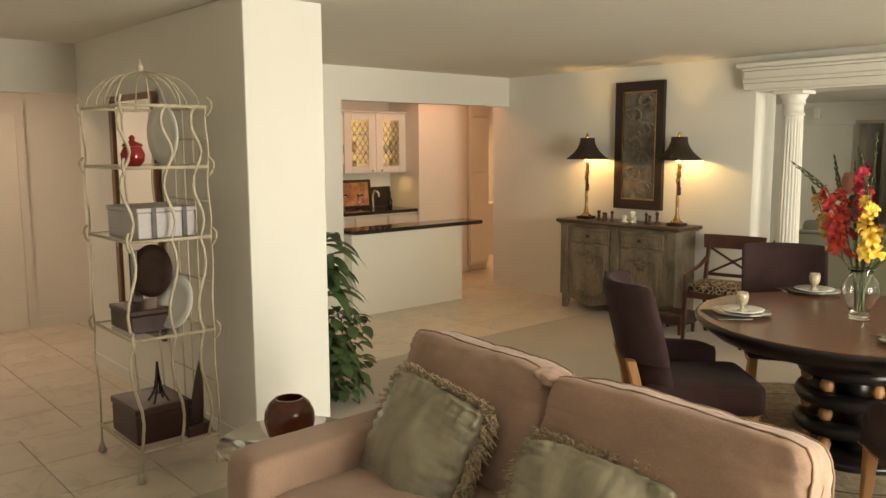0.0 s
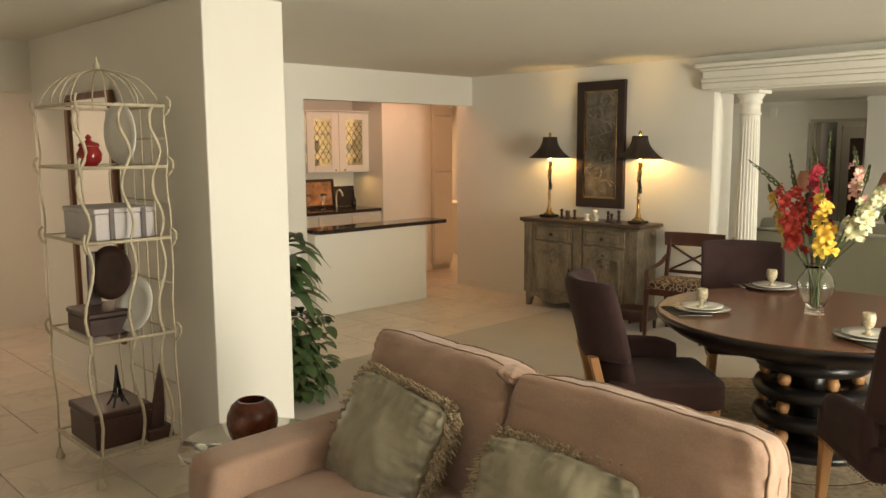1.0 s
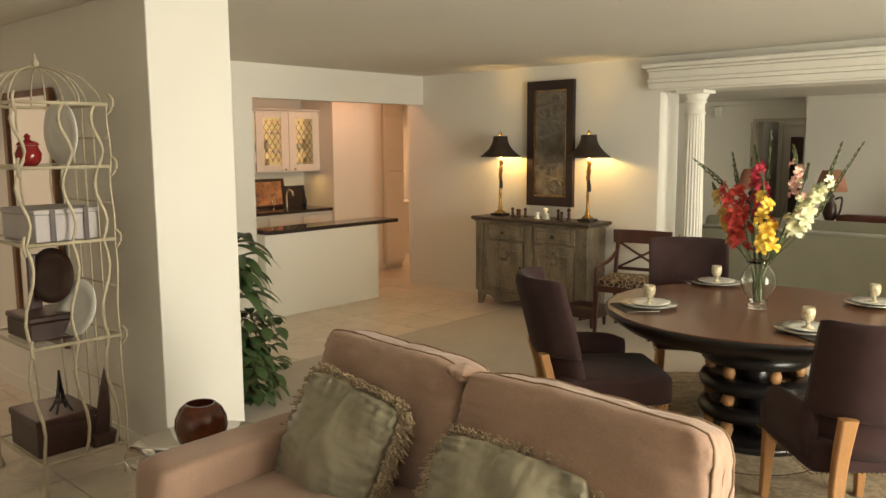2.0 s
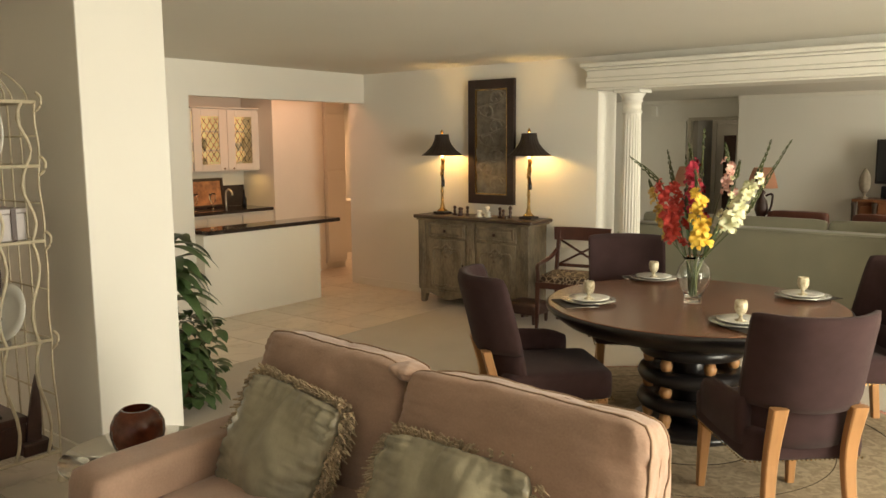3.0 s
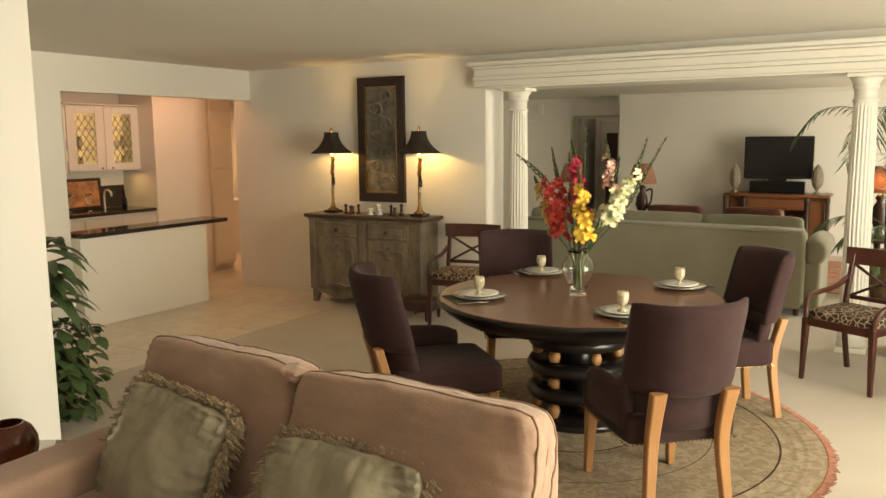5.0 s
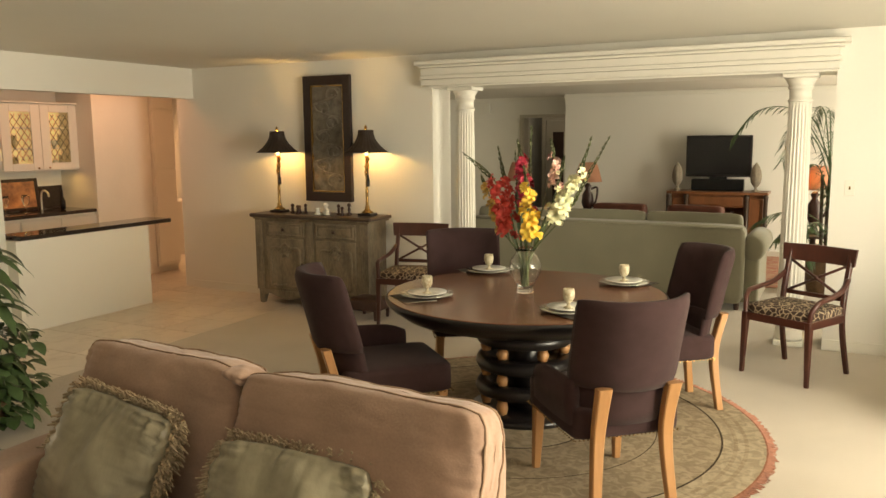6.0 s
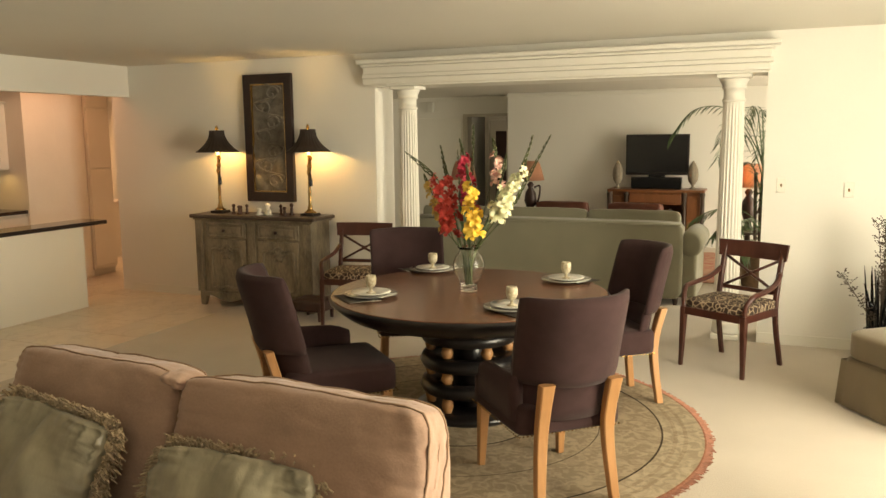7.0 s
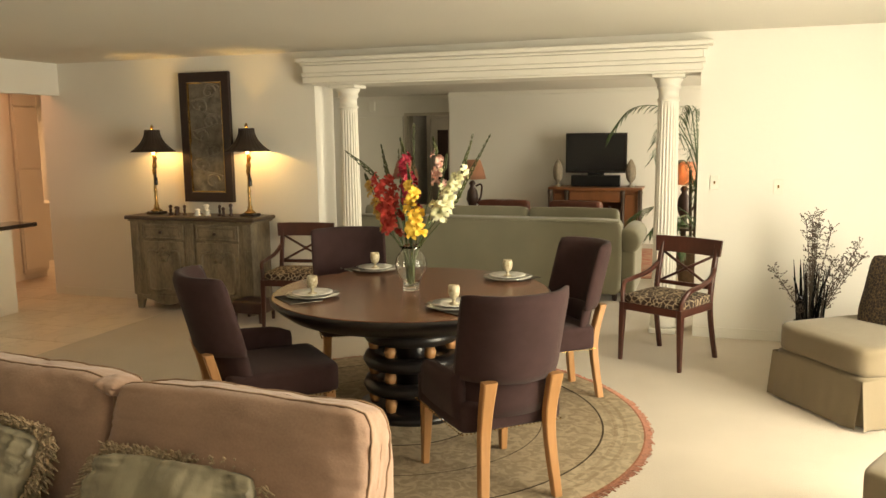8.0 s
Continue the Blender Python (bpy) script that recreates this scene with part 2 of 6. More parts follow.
def petal(name, color, second):
    m = material(name, color, 0.55, second=second, scale=18, grain=80, bump=0.1)
    bsdf(m).inputs["Subsurface Weight"].default_value = 0.15
    bsdf(m).inputs["Subsurface Radius"].default_value = (0.01, 0.008, 0.005)
    return m


RED = petal("red_petal", (0.62, 0.075, 0.05), (0.45, 0.03, 0.03))
CRIMSON = petal("crimson_petal", (0.50, 0.03, 0.07), (0.34, 0.012, 0.035))
YELLOW = petal("yellow_petal", (0.88, 0.62, 0.10), (0.84, 0.50, 0.04))
PALEYELLOW = petal("orange_yellow_petal", (0.74, 0.54, 0.14), (0.64, 0.38, 0.08))
WHITE = petal("cream_petal", (0.82, 0.80, 0.58), (0.66, 0.66, 0.36))
PINK = petal("pink_petal", (0.80, 0.38, 0.32), (0.78, 0.60, 0.50))

# ---- building helpers ----
def part(name, bm, mat, parent, label="", smooth=False, at=None):
    me = bpy.data.meshes.new(name)
    bm.normal_update()
    bm.to_mesh(me)
    bm.free()
    me.materials.append(mat)
    if smooth:
        me.polygons.foreach_set("use_smooth", [True] * len(me.polygons))
    ob = new(name, me)
    if parent is not None:
        ob.parent = parent
    if at is not None:
        ob.matrix_basis = at
    if label:
        tagged(ob, label)
    return ob


def thing(name, label, category, m=None, group="", kind=""):
    ob = new(name)
    ob.empty_display_size = 0.1
    if m is not None:
        ob.matrix_basis = m
    return tagged(ob, label, category, group, kind)


def box(bm, x0, x1, y0, y1, z0, z1, bevel=0.0, m=None, seg=1):
    r = bmesh.ops.create_cube(bm, size=1.0)
    vs = r["verts"]
    t = Matrix.Translation(((x0 + x1) / 2, (y0 + y1) / 2, (z0 + z1) / 2)) @ Matrix.Diagonal((x1 - x0, y1 - y0, z1 - z0, 1))
    bmesh.ops.transform(bm, matrix=t, verts=vs)
    if bevel:
        es = list({e for v in vs for e in v.link_edges})
        r = bmesh.ops.bevel(bm, geom=es, offset=bevel, segments=seg, affect="EDGES", profile=0.5, clamp_overlap=True)
        vs = list({v for f in r["faces"] for v in f.verts} | {v for v in vs if v.is_valid})
    if m is not None:
        bmesh.ops.transform(bm, matrix=m, verts=vs)
    return bm


def boxes(*args, bevel=0.0):
    bm = bmesh.new()
    for a in args:
        box(bm, *a, bevel=bevel)
    return bm


def lathe(profile, n=32, m=None, ripple=0, amount=0.0, bm=None, closed=False):
    """Turned shape: rows of (radius, height)."""
    bm = bm or bmesh.new()
    rings = []
    for r, z in profile:
        ring = []
        for i in range(n):
            a = 2 * math.pi * i / n
            rr = max(r, 0.0004) * (1 + amount * math.cos(ripple * a))
            v = Vector((rr * math.cos(a), rr * math.sin(a), z))
            ring.append(bm.verts.new(m @ v if m is not None else v))
        rings.append(ring)
    for a, b in zip(rings, rings[1:]):
        for i in range(n):
            bm.faces.new((a[i], a[(i + 1) % n], b[(i + 1) % n], b[i]))
    if closed:
        for i in range(n):
            bm.faces.new((rings[-1][i], rings[-1][(i + 1) % n], rings[0][(i + 1) % n], rings[0][i]))
    else:
        bm.faces.new(rings[0][::-1])
        bm.faces.new(rings[-1])
    return bm


def tube(points, radius, n=8, bm=None, flat=1.0):
    """A round bar along points; radius a number or one for each point."""
    bm = bm or bmesh.new()
    pts = [Vector(p) for p in points]
    rings = []
    up = Vector((0.13, 0.21, 1.0)).normalized()
    for i, p in enumerate(pts):
        d = (pts[min(i + 1, len(pts) - 1)] - pts[max(i - 1, 0)]).normalized()
        s = d.cross(up)
        if s.length < 0.15:
            s = d.cross(Vector((1, 0.1, 0)))
        s.normalize()
        u = s.cross(d).normalized()
        r = radius[i] if isinstance(radius, (list, tuple)) else radius
        rings.append([bm.verts.new(p + s * (r * math.cos(2 * math.pi * k / n)) + u * (r * flat * math.sin(2 * math.pi * k / n))) for k in range(n)])
    for a, b in zip(rings, rings[1:]):
        for k in range(n):
            bm.faces.new((a[k], a[(k + 1) % n], b[(k + 1) % n], b[k]))
    bm.faces.new(rings[0][::-1])
    bm.faces.new(rings[-1])
    return bm


def curve(points, steps=8):
    """Smooth run through the points."""
    p = [Vector(q) for q in points]
    out = []
    for i in range(len(p) - 1):
        a, b, c, d = p[max(i - 1, 0)], p[i], p[i + 1], p[min(i + 2, len(p) - 1)]
        for k in range(steps):
            t = k / steps
            out.append(0.5 * ((2 * b) + (c - a) * t + (2 * a - 5 * b + 4 * c - d) * t * t + (3 * b - a - 3 * c + d) * t ** 3))
    out.append(p[-1])
    return out


def leg(p0, p1, w0, w1, d0, d1, bm=None, mid=None):
    """A square tapering leg from p0 (top) to p1 (foot), with an optional bend."""
    bm = bm or bmesh.new()
    pts = [Vector(p0)] + ([Vector(mid)] if mid else []) + [Vector(p1)]
    path = curve(pts, 5) if mid else pts
    rings = []
    for i, p in enumerate(path):
        t = i / (len(path) - 1)
        w, d = (w0 + (w1 - w0) * t) / 2, (d0 + (d1 - d0) * t) / 2
        c = 0.22
        prof = [(-w, -d * (1 - c)), (-w * (1 - c), -d), (w * (1 - c), -d), (w, -d * (1 - c)), (w, d * (1 - c)), (w * (1 - c), d), (-w * (1 - c), d), (-w, d * (1 - c))]
        rings.append([bm.verts.new(p + Vector((x, y, 0))) for x, y in prof])
    for a, b in zip(rings, rings[1:]):
        for k in range(8):
            bm.faces.new((a[k], a[(k + 1) % 8], b[(k + 1) % 8], b[k]))
    bm.faces.new(rings[0][::-1])
    bm.faces.new(rings[-1])
    return bm


def soft_point(p, sx, sy, sz, puff, corner, seed, wrinkle):
    e = corner
    n = (abs(p.x) ** (2 / e) + abs(p.y) ** (2 / e) + abs(p.z) ** (2 / e)) ** (e / 2)
    q = p.lerp(p / n, 0.75)
    q = Vector((q.x * sx / 2, q.y * sy / 2, q.z * sz / 2))
    if sz <= sx and sz <= sy:
        q.z *= 1 - puff + puff * (1 - p.x ** 2) * (1 - p.y ** 2) * 1.6
    else:
        q.y *= 1 - puff + puff * (1 - p.x ** 2) * (1 - p.z ** 2) * 1.6
    w = noise.noise(q * 6 + Vector((seed, 2 * seed, 0))) + 0.5 * noise.noise(q * 15 + Vector((0, seed, 3))) + 0.3 * noise.noise(q * 34 + Vector((seed, 0, 1)))
    return q + q.normalized() * w * wrinkle


def cushion_seam(sx, sy, sz, puff, corner, seed, wrinkle, v, m, radius=0.0065, n=22):
    """A piped seam that runs round the cushion at the depth v of its edge (-1 to 1 across its thickness)."""
    pts = []
    for x0, z0, x1, z1 in ((1, -1, 1, 1), (1, 1, -1, 1), (-1, 1, -1, -1), (-1, -1, 1, -1)):
        for k in range(n):
            t = k / n
            pts.append(m @ (soft_point(Vector((x0 + (x1 - x0) * t, v, z0 + (z1 - z0) * t)), sx, sy, sz, puff, corner, seed, wrinkle) * 1.003))
    pts.append(pts[0])
    return tube(pts, radius, 6)


def cushion(sx, sy, sz, puff=0.25, corner=0.35, seed=0, wrinkle=0.006, bm=None, m=None, cuts=11):
    """A soft block: a super-ellipsoid box with uneven cloth. sx, sy, sz are full sizes, centred."""
    bm = bm or bmesh.new()
    tmp = bmesh.new()
    bmesh.ops.create_cube(tmp, size=2.0)
    bmesh.ops.subdivide_edges(tmp, edges=tmp.edges[:], cuts=cuts, use_grid_fill=True)
    idx = {}
    for v in tmp.verts:
        p3 = soft_point(v.co, sx, sy, sz, puff, corner, seed, wrinkle)
        idx[v] = bm.verts.new(m @ p3 if m is not None else p3)
    for f in tmp.faces:
        bm.faces.new([idx[v] for v in f.verts])
    tmp.free()
    return bm


def sheet(rows, thickness=0.0, bm=None):
    """A surface through rows of points; thickness closes it into a shell."""
    bm = bm or bmesh.new()
    g = [[bm.verts.new(p) for p in r] for r in rows]
    for a, b in zip(g, g[1:]):
        for i in range(len(a) - 1):
            bm.faces.new((a[i], a[i + 1], b[i + 1], b[i]))
    return bm


def shell(outer, inner):
    """Two surfaces with equal grids joined along their rims."""
    bm = bmesh.new()
    A = [[bm.verts.new(p) for p in r] for r in outer]
    B = [[bm.verts.new(p) for p in r] for r in inner]
    R, C = len(A), len(A[0])
    for i in range(R - 1):
        for j in range(C - 1):
            bm.faces.new((A[i][j], A[i][j + 1], A[i + 1][j + 1], A[i + 1][j]))
            bm.faces.new((B[i][j], B[i + 1][j], B[i + 1][j + 1], B[i][j + 1]))
    for j in range(C - 1):
        bm.faces.new((A[0][j + 1], A[0][j], B[0][j], B[0][j + 1]))
        bm.faces.new((A[-1][j], A[-1][j + 1], B[-1][j + 1], B[-1][j]))
    for i in range(R - 1):
        bm.faces.new((A[i][0], A[i + 1][0], B[i + 1][0], B[i][0]))
        bm.faces.new((A[i + 1][-1], A[i][-1], B[i][-1], B[i + 1][-1]))
    return bm
# ---- the setting ----
def structure(name, bm, mat, label, category):
    return tagged(part(name, bm, mat, None), label, category, kind="structure")


CH = 2.45      # ceiling height
WY = 6.77      # lamp wall, dining side
floor = structure("floor", boxes((-9.6, 3.2, -2.3, 13.9, -0.2, -0.02)), GROUT, "tan grouted sub floor under tile and carpet", "floor")
carpet = structure("carpet", boxes((-4.95, 2.8, 2.1, 12.9, -0.018, 0.0), (-3.57, 2.8, -1.9, 2.1, -0.018, 0.0)), CARPET, "cream wall to wall cut pile carpet", "carpet")
ceiling = structure("ceiling", boxes((-9.6, 3.2, -2.3, 7.15, CH, CH + 0.15)), CEIL, "flat off white painted ceiling", "ceiling")
ceiling_far = structure("ceiling_far", boxes((-9.6, 3.2, 7.152, 14.6, 2.33, 2.55)), CEIL, "flat white ceiling of the living room", "ceiling")

wall_lamp = structure("wall_lamp_side", boxes((-6.75, -3.51, WY, 7.15, -0.02, CH)), PAINT, "cream painted wall behind the buffet", "wall")
wall_right = structure("wall_switch_side", boxes((-0.09, 2.8, WY, 7.15, -0.02, CH)), PAINT, "cream painted wall beside the wide opening", "wall")
wall_head = structure("wall_over_opening", boxes((-3.51, -0.09, WY, 7.15, 2.154, CH)), PAINT, "cream wall over the wide opening", "wall")
wall_pier = structure("wall_pier", boxes((-6.42, -3.80, 1.98, 2.455, -0.02, CH), bevel=0.004), PAINT, "cream partition wall with a broad free end", "wall")
wall_kitchen = structure("wall_kitchen", boxes((-6.62, -6.5, 2.455, 4.43, -0.02, CH)), PAINT, "cream wall beside the kitchen opening", "wall")
soffit_kitchen = structure("soffit_kitchen", boxes((-6.62, -6.5, 4.43, WY, 2.125, CH)), PAINT, "cream soffit over the kitchen opening", "soffit")
soffit_foyer = structure("soffit_foyer", boxes((-6.62, -6.42, -1.9, 1.98, 2.08, CH)), PAINT, "cream soffit over the foyer opening", "soffit")
half_wall = structure("half_wall", boxes((-6.55, -6.37, 4.43, 5.90, -0.02, 0.815)), PAINT, "cream half wall under the breakfast bar", "wall")
wall_foyer = structure("wall_foyer", boxes((-8.25, -8.05, -1.9, 2.9, -0.02, CH), (-8.25, -6.62, 2.9, 3.1, -0.02, CH)), PAINT, "cream foyer wall", "wall")
wall_back_kitchen = structure("wall_kitchen_back", boxes((-8.5, -8.3, 3.1, 7.62, -0.02, CH), (-9.6, -9.5, 7.62, 9.4, -0.02, CH), (-9.6, -6.5, 9.3, 9.5, -0.02, CH), (-6.62, -6.5, 7.15, 9.3, -0.02, CH)), PAINT, "cream kitchen walls", "wall")
# the gap in this wall is made up to hold the fill window
wall_south = structure("wall_south", boxes((-8.25, -1.6, -2.0, -1.8, -0.02, CH), (1.95, 2.95, -2.0, -1.8, -0.02, CH), (-1.6, 1.95, -2.0, -1.8, -0.02, 0.3), (-1.6, 1.95, -2.0, -1.8, 2.3, CH)), PAINT, "cream wall with an unseen window added for fill light", "wall")
wall_east = structure("wall_east", boxes((2.75, 2.95, -1.8, 0.80, -0.02, CH), (2.75, 2.95, 5.70, WY, -0.02, CH), (2.75, 2.95, 0.80, 5.70, -0.02, 0.06), (2.75, 2.95, 0.80, 5.70, 2.24, CH)), PAINT, "cream wall with a wide glazed opening", "wall")
wall_far = structure("wall_far", boxes((-4.02, 2.2, 12.3, 12.5, -0.02, 2.33), (-4.02, -3.92, 12.5, 12.9, -0.02, 2.33), (-6.6, -4.97, 12.9, 13.1, -0.02, 2.33), (-4.97, -4.21, 12.9, 13.1, 1.99, 2.33), (-4.21, -3.92, 12.9, 13.1, -0.02, 2.33), (-5.25, -5.15, 13.1, 14.5, -0.02, 2.33), (-4.0, -3.9, 13.1, 14.5, -0.02, 2.33), (-5.25, -3.9, 14.4, 14.5, -0.02, 2.33)), PAINT, "pale grey cream living room wall with a doorway", "wall")
wall_far_west = structure("wall_far_west", boxes((-6.5, -6.4, 7.15, 12.9, -0.02, 2.33)), PAINT, "cream living room side wall", "wall")
wall_far_east = structure("wall_far_east", boxes((2.15, 2.3, 7.15, 7.8, -0.02, 2.33), (2.15, 2.3, 11.6, 12.5, -0.02, 2.33), (2.15, 2.3, 7.8, 11.6, 2.22, 2.33)), PAINT, "cream living room wall with a window", "wall")

baseboard = structure("baseboard", boxes((-6.62, -3.51, WY - 0.014, WY - 0.002, 0, 0.085), (-0.09, 2.75, WY - 0.014, WY - 0.002, 0, 0.085), (-3.798, -3.786, 1.98, 2.455, 0.0, 0.10), (-6.42, -3.786, 1.966, 1.978, 0, 0.10), (-8.048, -8.036, -1.8, 2.88, 0, 0.09), (-4.08, 2.15, 12.286, 12.298, 0, 0.09)), TRIM, "white painted baseboard", "baseboard")
crown = structure("trim_crown", boxes((-4.02, 2.15, 12.24, 12.298, 2.27, 2.328), (-6.4, -4.03, 12.84, 12.898, 2.27, 2.328)), TRIM, "white crown moulding", "trim")

# entablature over the wide opening, built up of stepped mouldings
entab = thing("entablature", "white painted stepped entablature over the opening", "trim", kind="structure")
for nm, y0, z0, z1, ov in (("architrave", 6.68, 2.130, 2.185, 0.0), ("fascia", 6.665, 2.187, 2.222, 0.012), ("frieze", 6.685, 2.224, 2.288, 0.0), ("bed_moulding", 6.655, 2.290, 2.312, 0.02), ("cornice", 6.60, 2.314, 2.350, 0.05)):
    part(nm, boxes((-3.585 - ov * 0.6, -0.075 + ov * 1.4, y0, WY - 0.002, z0 + 0.024, z1 + 0.024), bevel=0.005), TRIM, entab)
part("soffit_board", boxes((-3.508, -0.092, 6.69, 7.148, 2.136, 2.152)), TRIM, entab)

# fluted columns
def fluted_column(x):
    col = thing("column", "white fluted round column with a turned capital", "column", pose(x, 6.86, 0) @ Matrix.Diagonal((1, 1, 1.0115, 1)), group="columns of the opening")
    part("plinth", boxes((-0.108, 0.108, -0.108, 0.108, 0, 0.04), bevel=0.006), TRIM, col)
    part("base", lathe([(0.104, 0.042), (0.108, 0.06), (0.104, 0.08), (0.10, 0.10), (0.103, 0.12), (0.099, 0.14)], 40), TRIM, col, smooth=True)
    bm = bmesh.new()
    n = 20
    rings = []
    for k in range(25):
        z = 0.14 + (1.90 - 0.14) * k / 24
        r = 0.098 - 0.016 * (k / 24) ** 1.6
        fl = 1.0 if 0.6 < k < 23.4 else 0.0
        ring = []
        for i in range(n * 6):
            a = 2 * math.pi * i / (n * 6)
            ph = (i % 6) / 6
            dip = 0.0 if ph < 0.17 else math.sin((ph - 0.17) / 0.83 * math.pi) * 0.011 * fl
            ring.append(bm.verts.new(((r - dip) * math.cos(a), (r - dip) * math.sin(a), z)))
        rings.append(ring)
    for a, b in zip(rings, rings[1:]):
        for i in range(n * 6):
            bm.faces.new((a[i], a[(i + 1) % (n * 6)], b[(i + 1) % (n * 6)], b[i]))
    part("shaft", bm, TRIM, col)
    part("neck", lathe([(0.082, 1.90), (0.092, 1.905), (0.092, 1.92), (0.080, 1.925), (0.080, 1.995), (0.094, 2.0), (0.096, 2.02), (0.088, 2.025), (0.112, 2.065), (0.118, 2.08)], 40), TRIM, col, smooth=True)
    part("abacus", boxes((-0.128, 0.128, -0.128, 0.128, 2.081, 2.111), bevel=0.005), TRIM, col)
    return col


fluted_column(-3.21)
fluted_column(-0.337)

# doors, windows
def framed_window(name, m, w, h, panes, label):
    win = tagged(new(name), label, "window", kind="structure")
    win.matrix_basis = m
    for a in ((-w / 2, w / 2, -0.03, 0.03, 0, 0.06), (-w / 2, w / 2, -0.03, 0.03, h - 0.06, h)):
        part("rail", boxes(a), TRIM, win)
    for i in range(panes + 1):
        x = -w / 2 + 0.03 + (w - 0.06) * i / panes
        part("stile", boxes((x - 0.03, x + 0.03, -0.025, 0.025, 0.062, h - 0.062)), TRIM, win)
    return win


framed_window("window_1", pose(2.86, 3.25, 0.06, 0, 0, 90), 4.9, 2.18, 3, "white framed wide sliding glass window")
# window_2 is unseen, added around the south fill lamp
framed_window("window_2", pose(0.175, -1.9, 0.3), 3.55, 2.0, 2, "unseen white framed window added for fill light")
framed_window("window_3", pose(2.22, 9.7, 0.0, 0, 0, 90), 3.8, 2.22, 3, "white framed living room window")

# door and casing take the greyed paint that carries the hallway's shade
hall_door = tagged(new("door_1"), "white hall door with the hallway's dimness in its grey paint", "door", kind="structure")
hall_door.matrix_basis = pose(-4.53, 13.75, 0)
part("door_frame", boxes((-0.40, -0.33, 0, 0.08, 0, 2.02), (0.33, 0.40, 0, 0.08, 0, 2.02), (-0.33, 0.33, 0, 0.08, 1.95, 2.02)), DOORDIM, hall_door)
part("door_leaf", boxes((-0.325, 0.325, 0.03, 0.07, 0.01, 1.945)), DOORDIM, hall_door)
part("panel", boxes((-0.20, 0.20, 0.018, 0.028, 0.2, 1.75)), DARKBOX, hall_door, "dark door panel")
casing = structure("trim_doorway", boxes((-5.02, -4.97, 12.88, 12.898, 0, 2.04), (-4.21, -4.16, 12.88, 12.898, 0, 2.04), (-4.97, -4.21, 12.88, 12.898, 1.99, 2.04), (-4.968, -4.94, 12.9, 13.1, 0, 1.988), (-4.24, -4.212, 12.9, 13.1, 0, 1.988)), DOORDIM, "doorway casing with the hallway's dimness in its grey paint", "trim")
closed_door = tagged(new("door_2"), "closed white flush door in the living room wall", "door", kind="structure")
closed_door.matrix_basis = pose(-5.47, 12.88, 0)
part("door_leaf", boxes((-0.42, 0.42, -0.005, 0.017, 0.01, 1.98), bevel=0.003), TRIM, closed_door)
foyer_door = tagged(new("door_3"), "closed white foyer door with narrow casing", "door", kind="structure")
foyer_door.matrix_basis = pose(-8.02, 1.50, 0)
part("door_frame", boxes((-0.02, 0.0, -0.50, -0.43, 0, 2.06), (-0.02, 0.0, 0.43, 0.50, 0, 2.06), (-0.02, 0.0, -0.43, 0.43, 1.99, 2.06)), TRIM, foyer_door)
part("door_leaf", boxes((-0.025, -0.012, -0.428, 0.428, 0.01, 1.985)), TRIM, foyer_door)
# ---- kitchen ----
bar = thing("bar_counter", "dark polished granite breakfast bar top on the half wall", "counter", pose(-6.45, 5.3, 0.815))
part("slab", boxes((-0.24, 0.105, -0.83, 0.90, 0.002, 0.042), bevel=0.008), GRANITE, bar)
back_counter = thing("kitchen_counter", "dark granite kitchen worktop with backsplash", "counter", pose(-7.98, 5.3, 0))
part("worktop", boxes((-0.30, 0.27, -0.85, 1.10, 0.862, 0.90), bevel=0.006), GRANITE, back_counter)
part("backsplash", boxes((-0.318, -0.302, 0.55, 1.10, 0.90, 1.16)), GRANITE, back_counter)
base_cab = thing("base_cabinet", "white painted kitchen base cabinet", "cabinet", pose(-7.98, 5.3, 0))
part("body", boxes((-0.30, 0.22, -0.84, 1.15, 0.0, 0.86)), CABINET, base_cab)
for i in range(4):
    y = -0.82 + i * 0.49
    part("door", boxes((0.222, 0.24, y, y + 0.47, 0.12, 0.66), bevel=0.004), CABINET, base_cab)
    part("drawer", boxes((0.222, 0.24, y, y + 0.47, 0.68, 0.83), bevel=0.004), CABINET, base_cab)

upper = thing("wall_cabinet", "white wall cabinet with lit amber leaded glass doors", "cabinet", pose(-8.14, 5.947, 1.345))
part("body", boxes((-0.15, -0.13, -0.50, 0.50, 0, 0.74), (-0.13, 0.15, -0.50, -0.48, 0, 0.74), (-0.13, 0.15, 0.48, 0.50, 0, 0.74), (-0.13, 0.15, -0.48, 0.48, 0, 0.02), (-0.13, 0.15, -0.48, 0.48, 0.72, 0.74)), CABINET, upper)
part("crown", boxes((-0.15, 0.20, -0.52, 0.52, 0.742, 0.76), bevel=0.003), CABINET, upper)
# no lamp in here: the back sheet itself glows behind the panes
part("glowing_back", boxes((-0.128, -0.122, -0.46, 0.46, 0.03, 0.71)), CABINETGLOW, upper, "cabinet back that glows in place of light inside")
part("shelf", boxes((-0.12, 0.10, -0.478, 0.478, 0.24, 0.255)), CABINET, upper)
part("shelf", boxes((-0.12, 0.10, -0.478, 0.478, 0.47, 0.485)), CABINET, upper)
for k, (y, h, r) in enumerate(((-0.36, 0.10, 0.04), (-0.2, 0.14, 0.035), (0.12, 0.12, 0.045), (0.30, 0.09, 0.04), (0.38, 0.15, 0.03))):
    for z in (0.021, 0.256):
        part("dish", lathe([(r * 0.5, z), (r, z + h * 0.5), (r * 0.9, z + h)], 12), (CHINA, GOBLET, CHARGER)[k % 3], upper, smooth=True, at=pose(-0.02, y, 0))
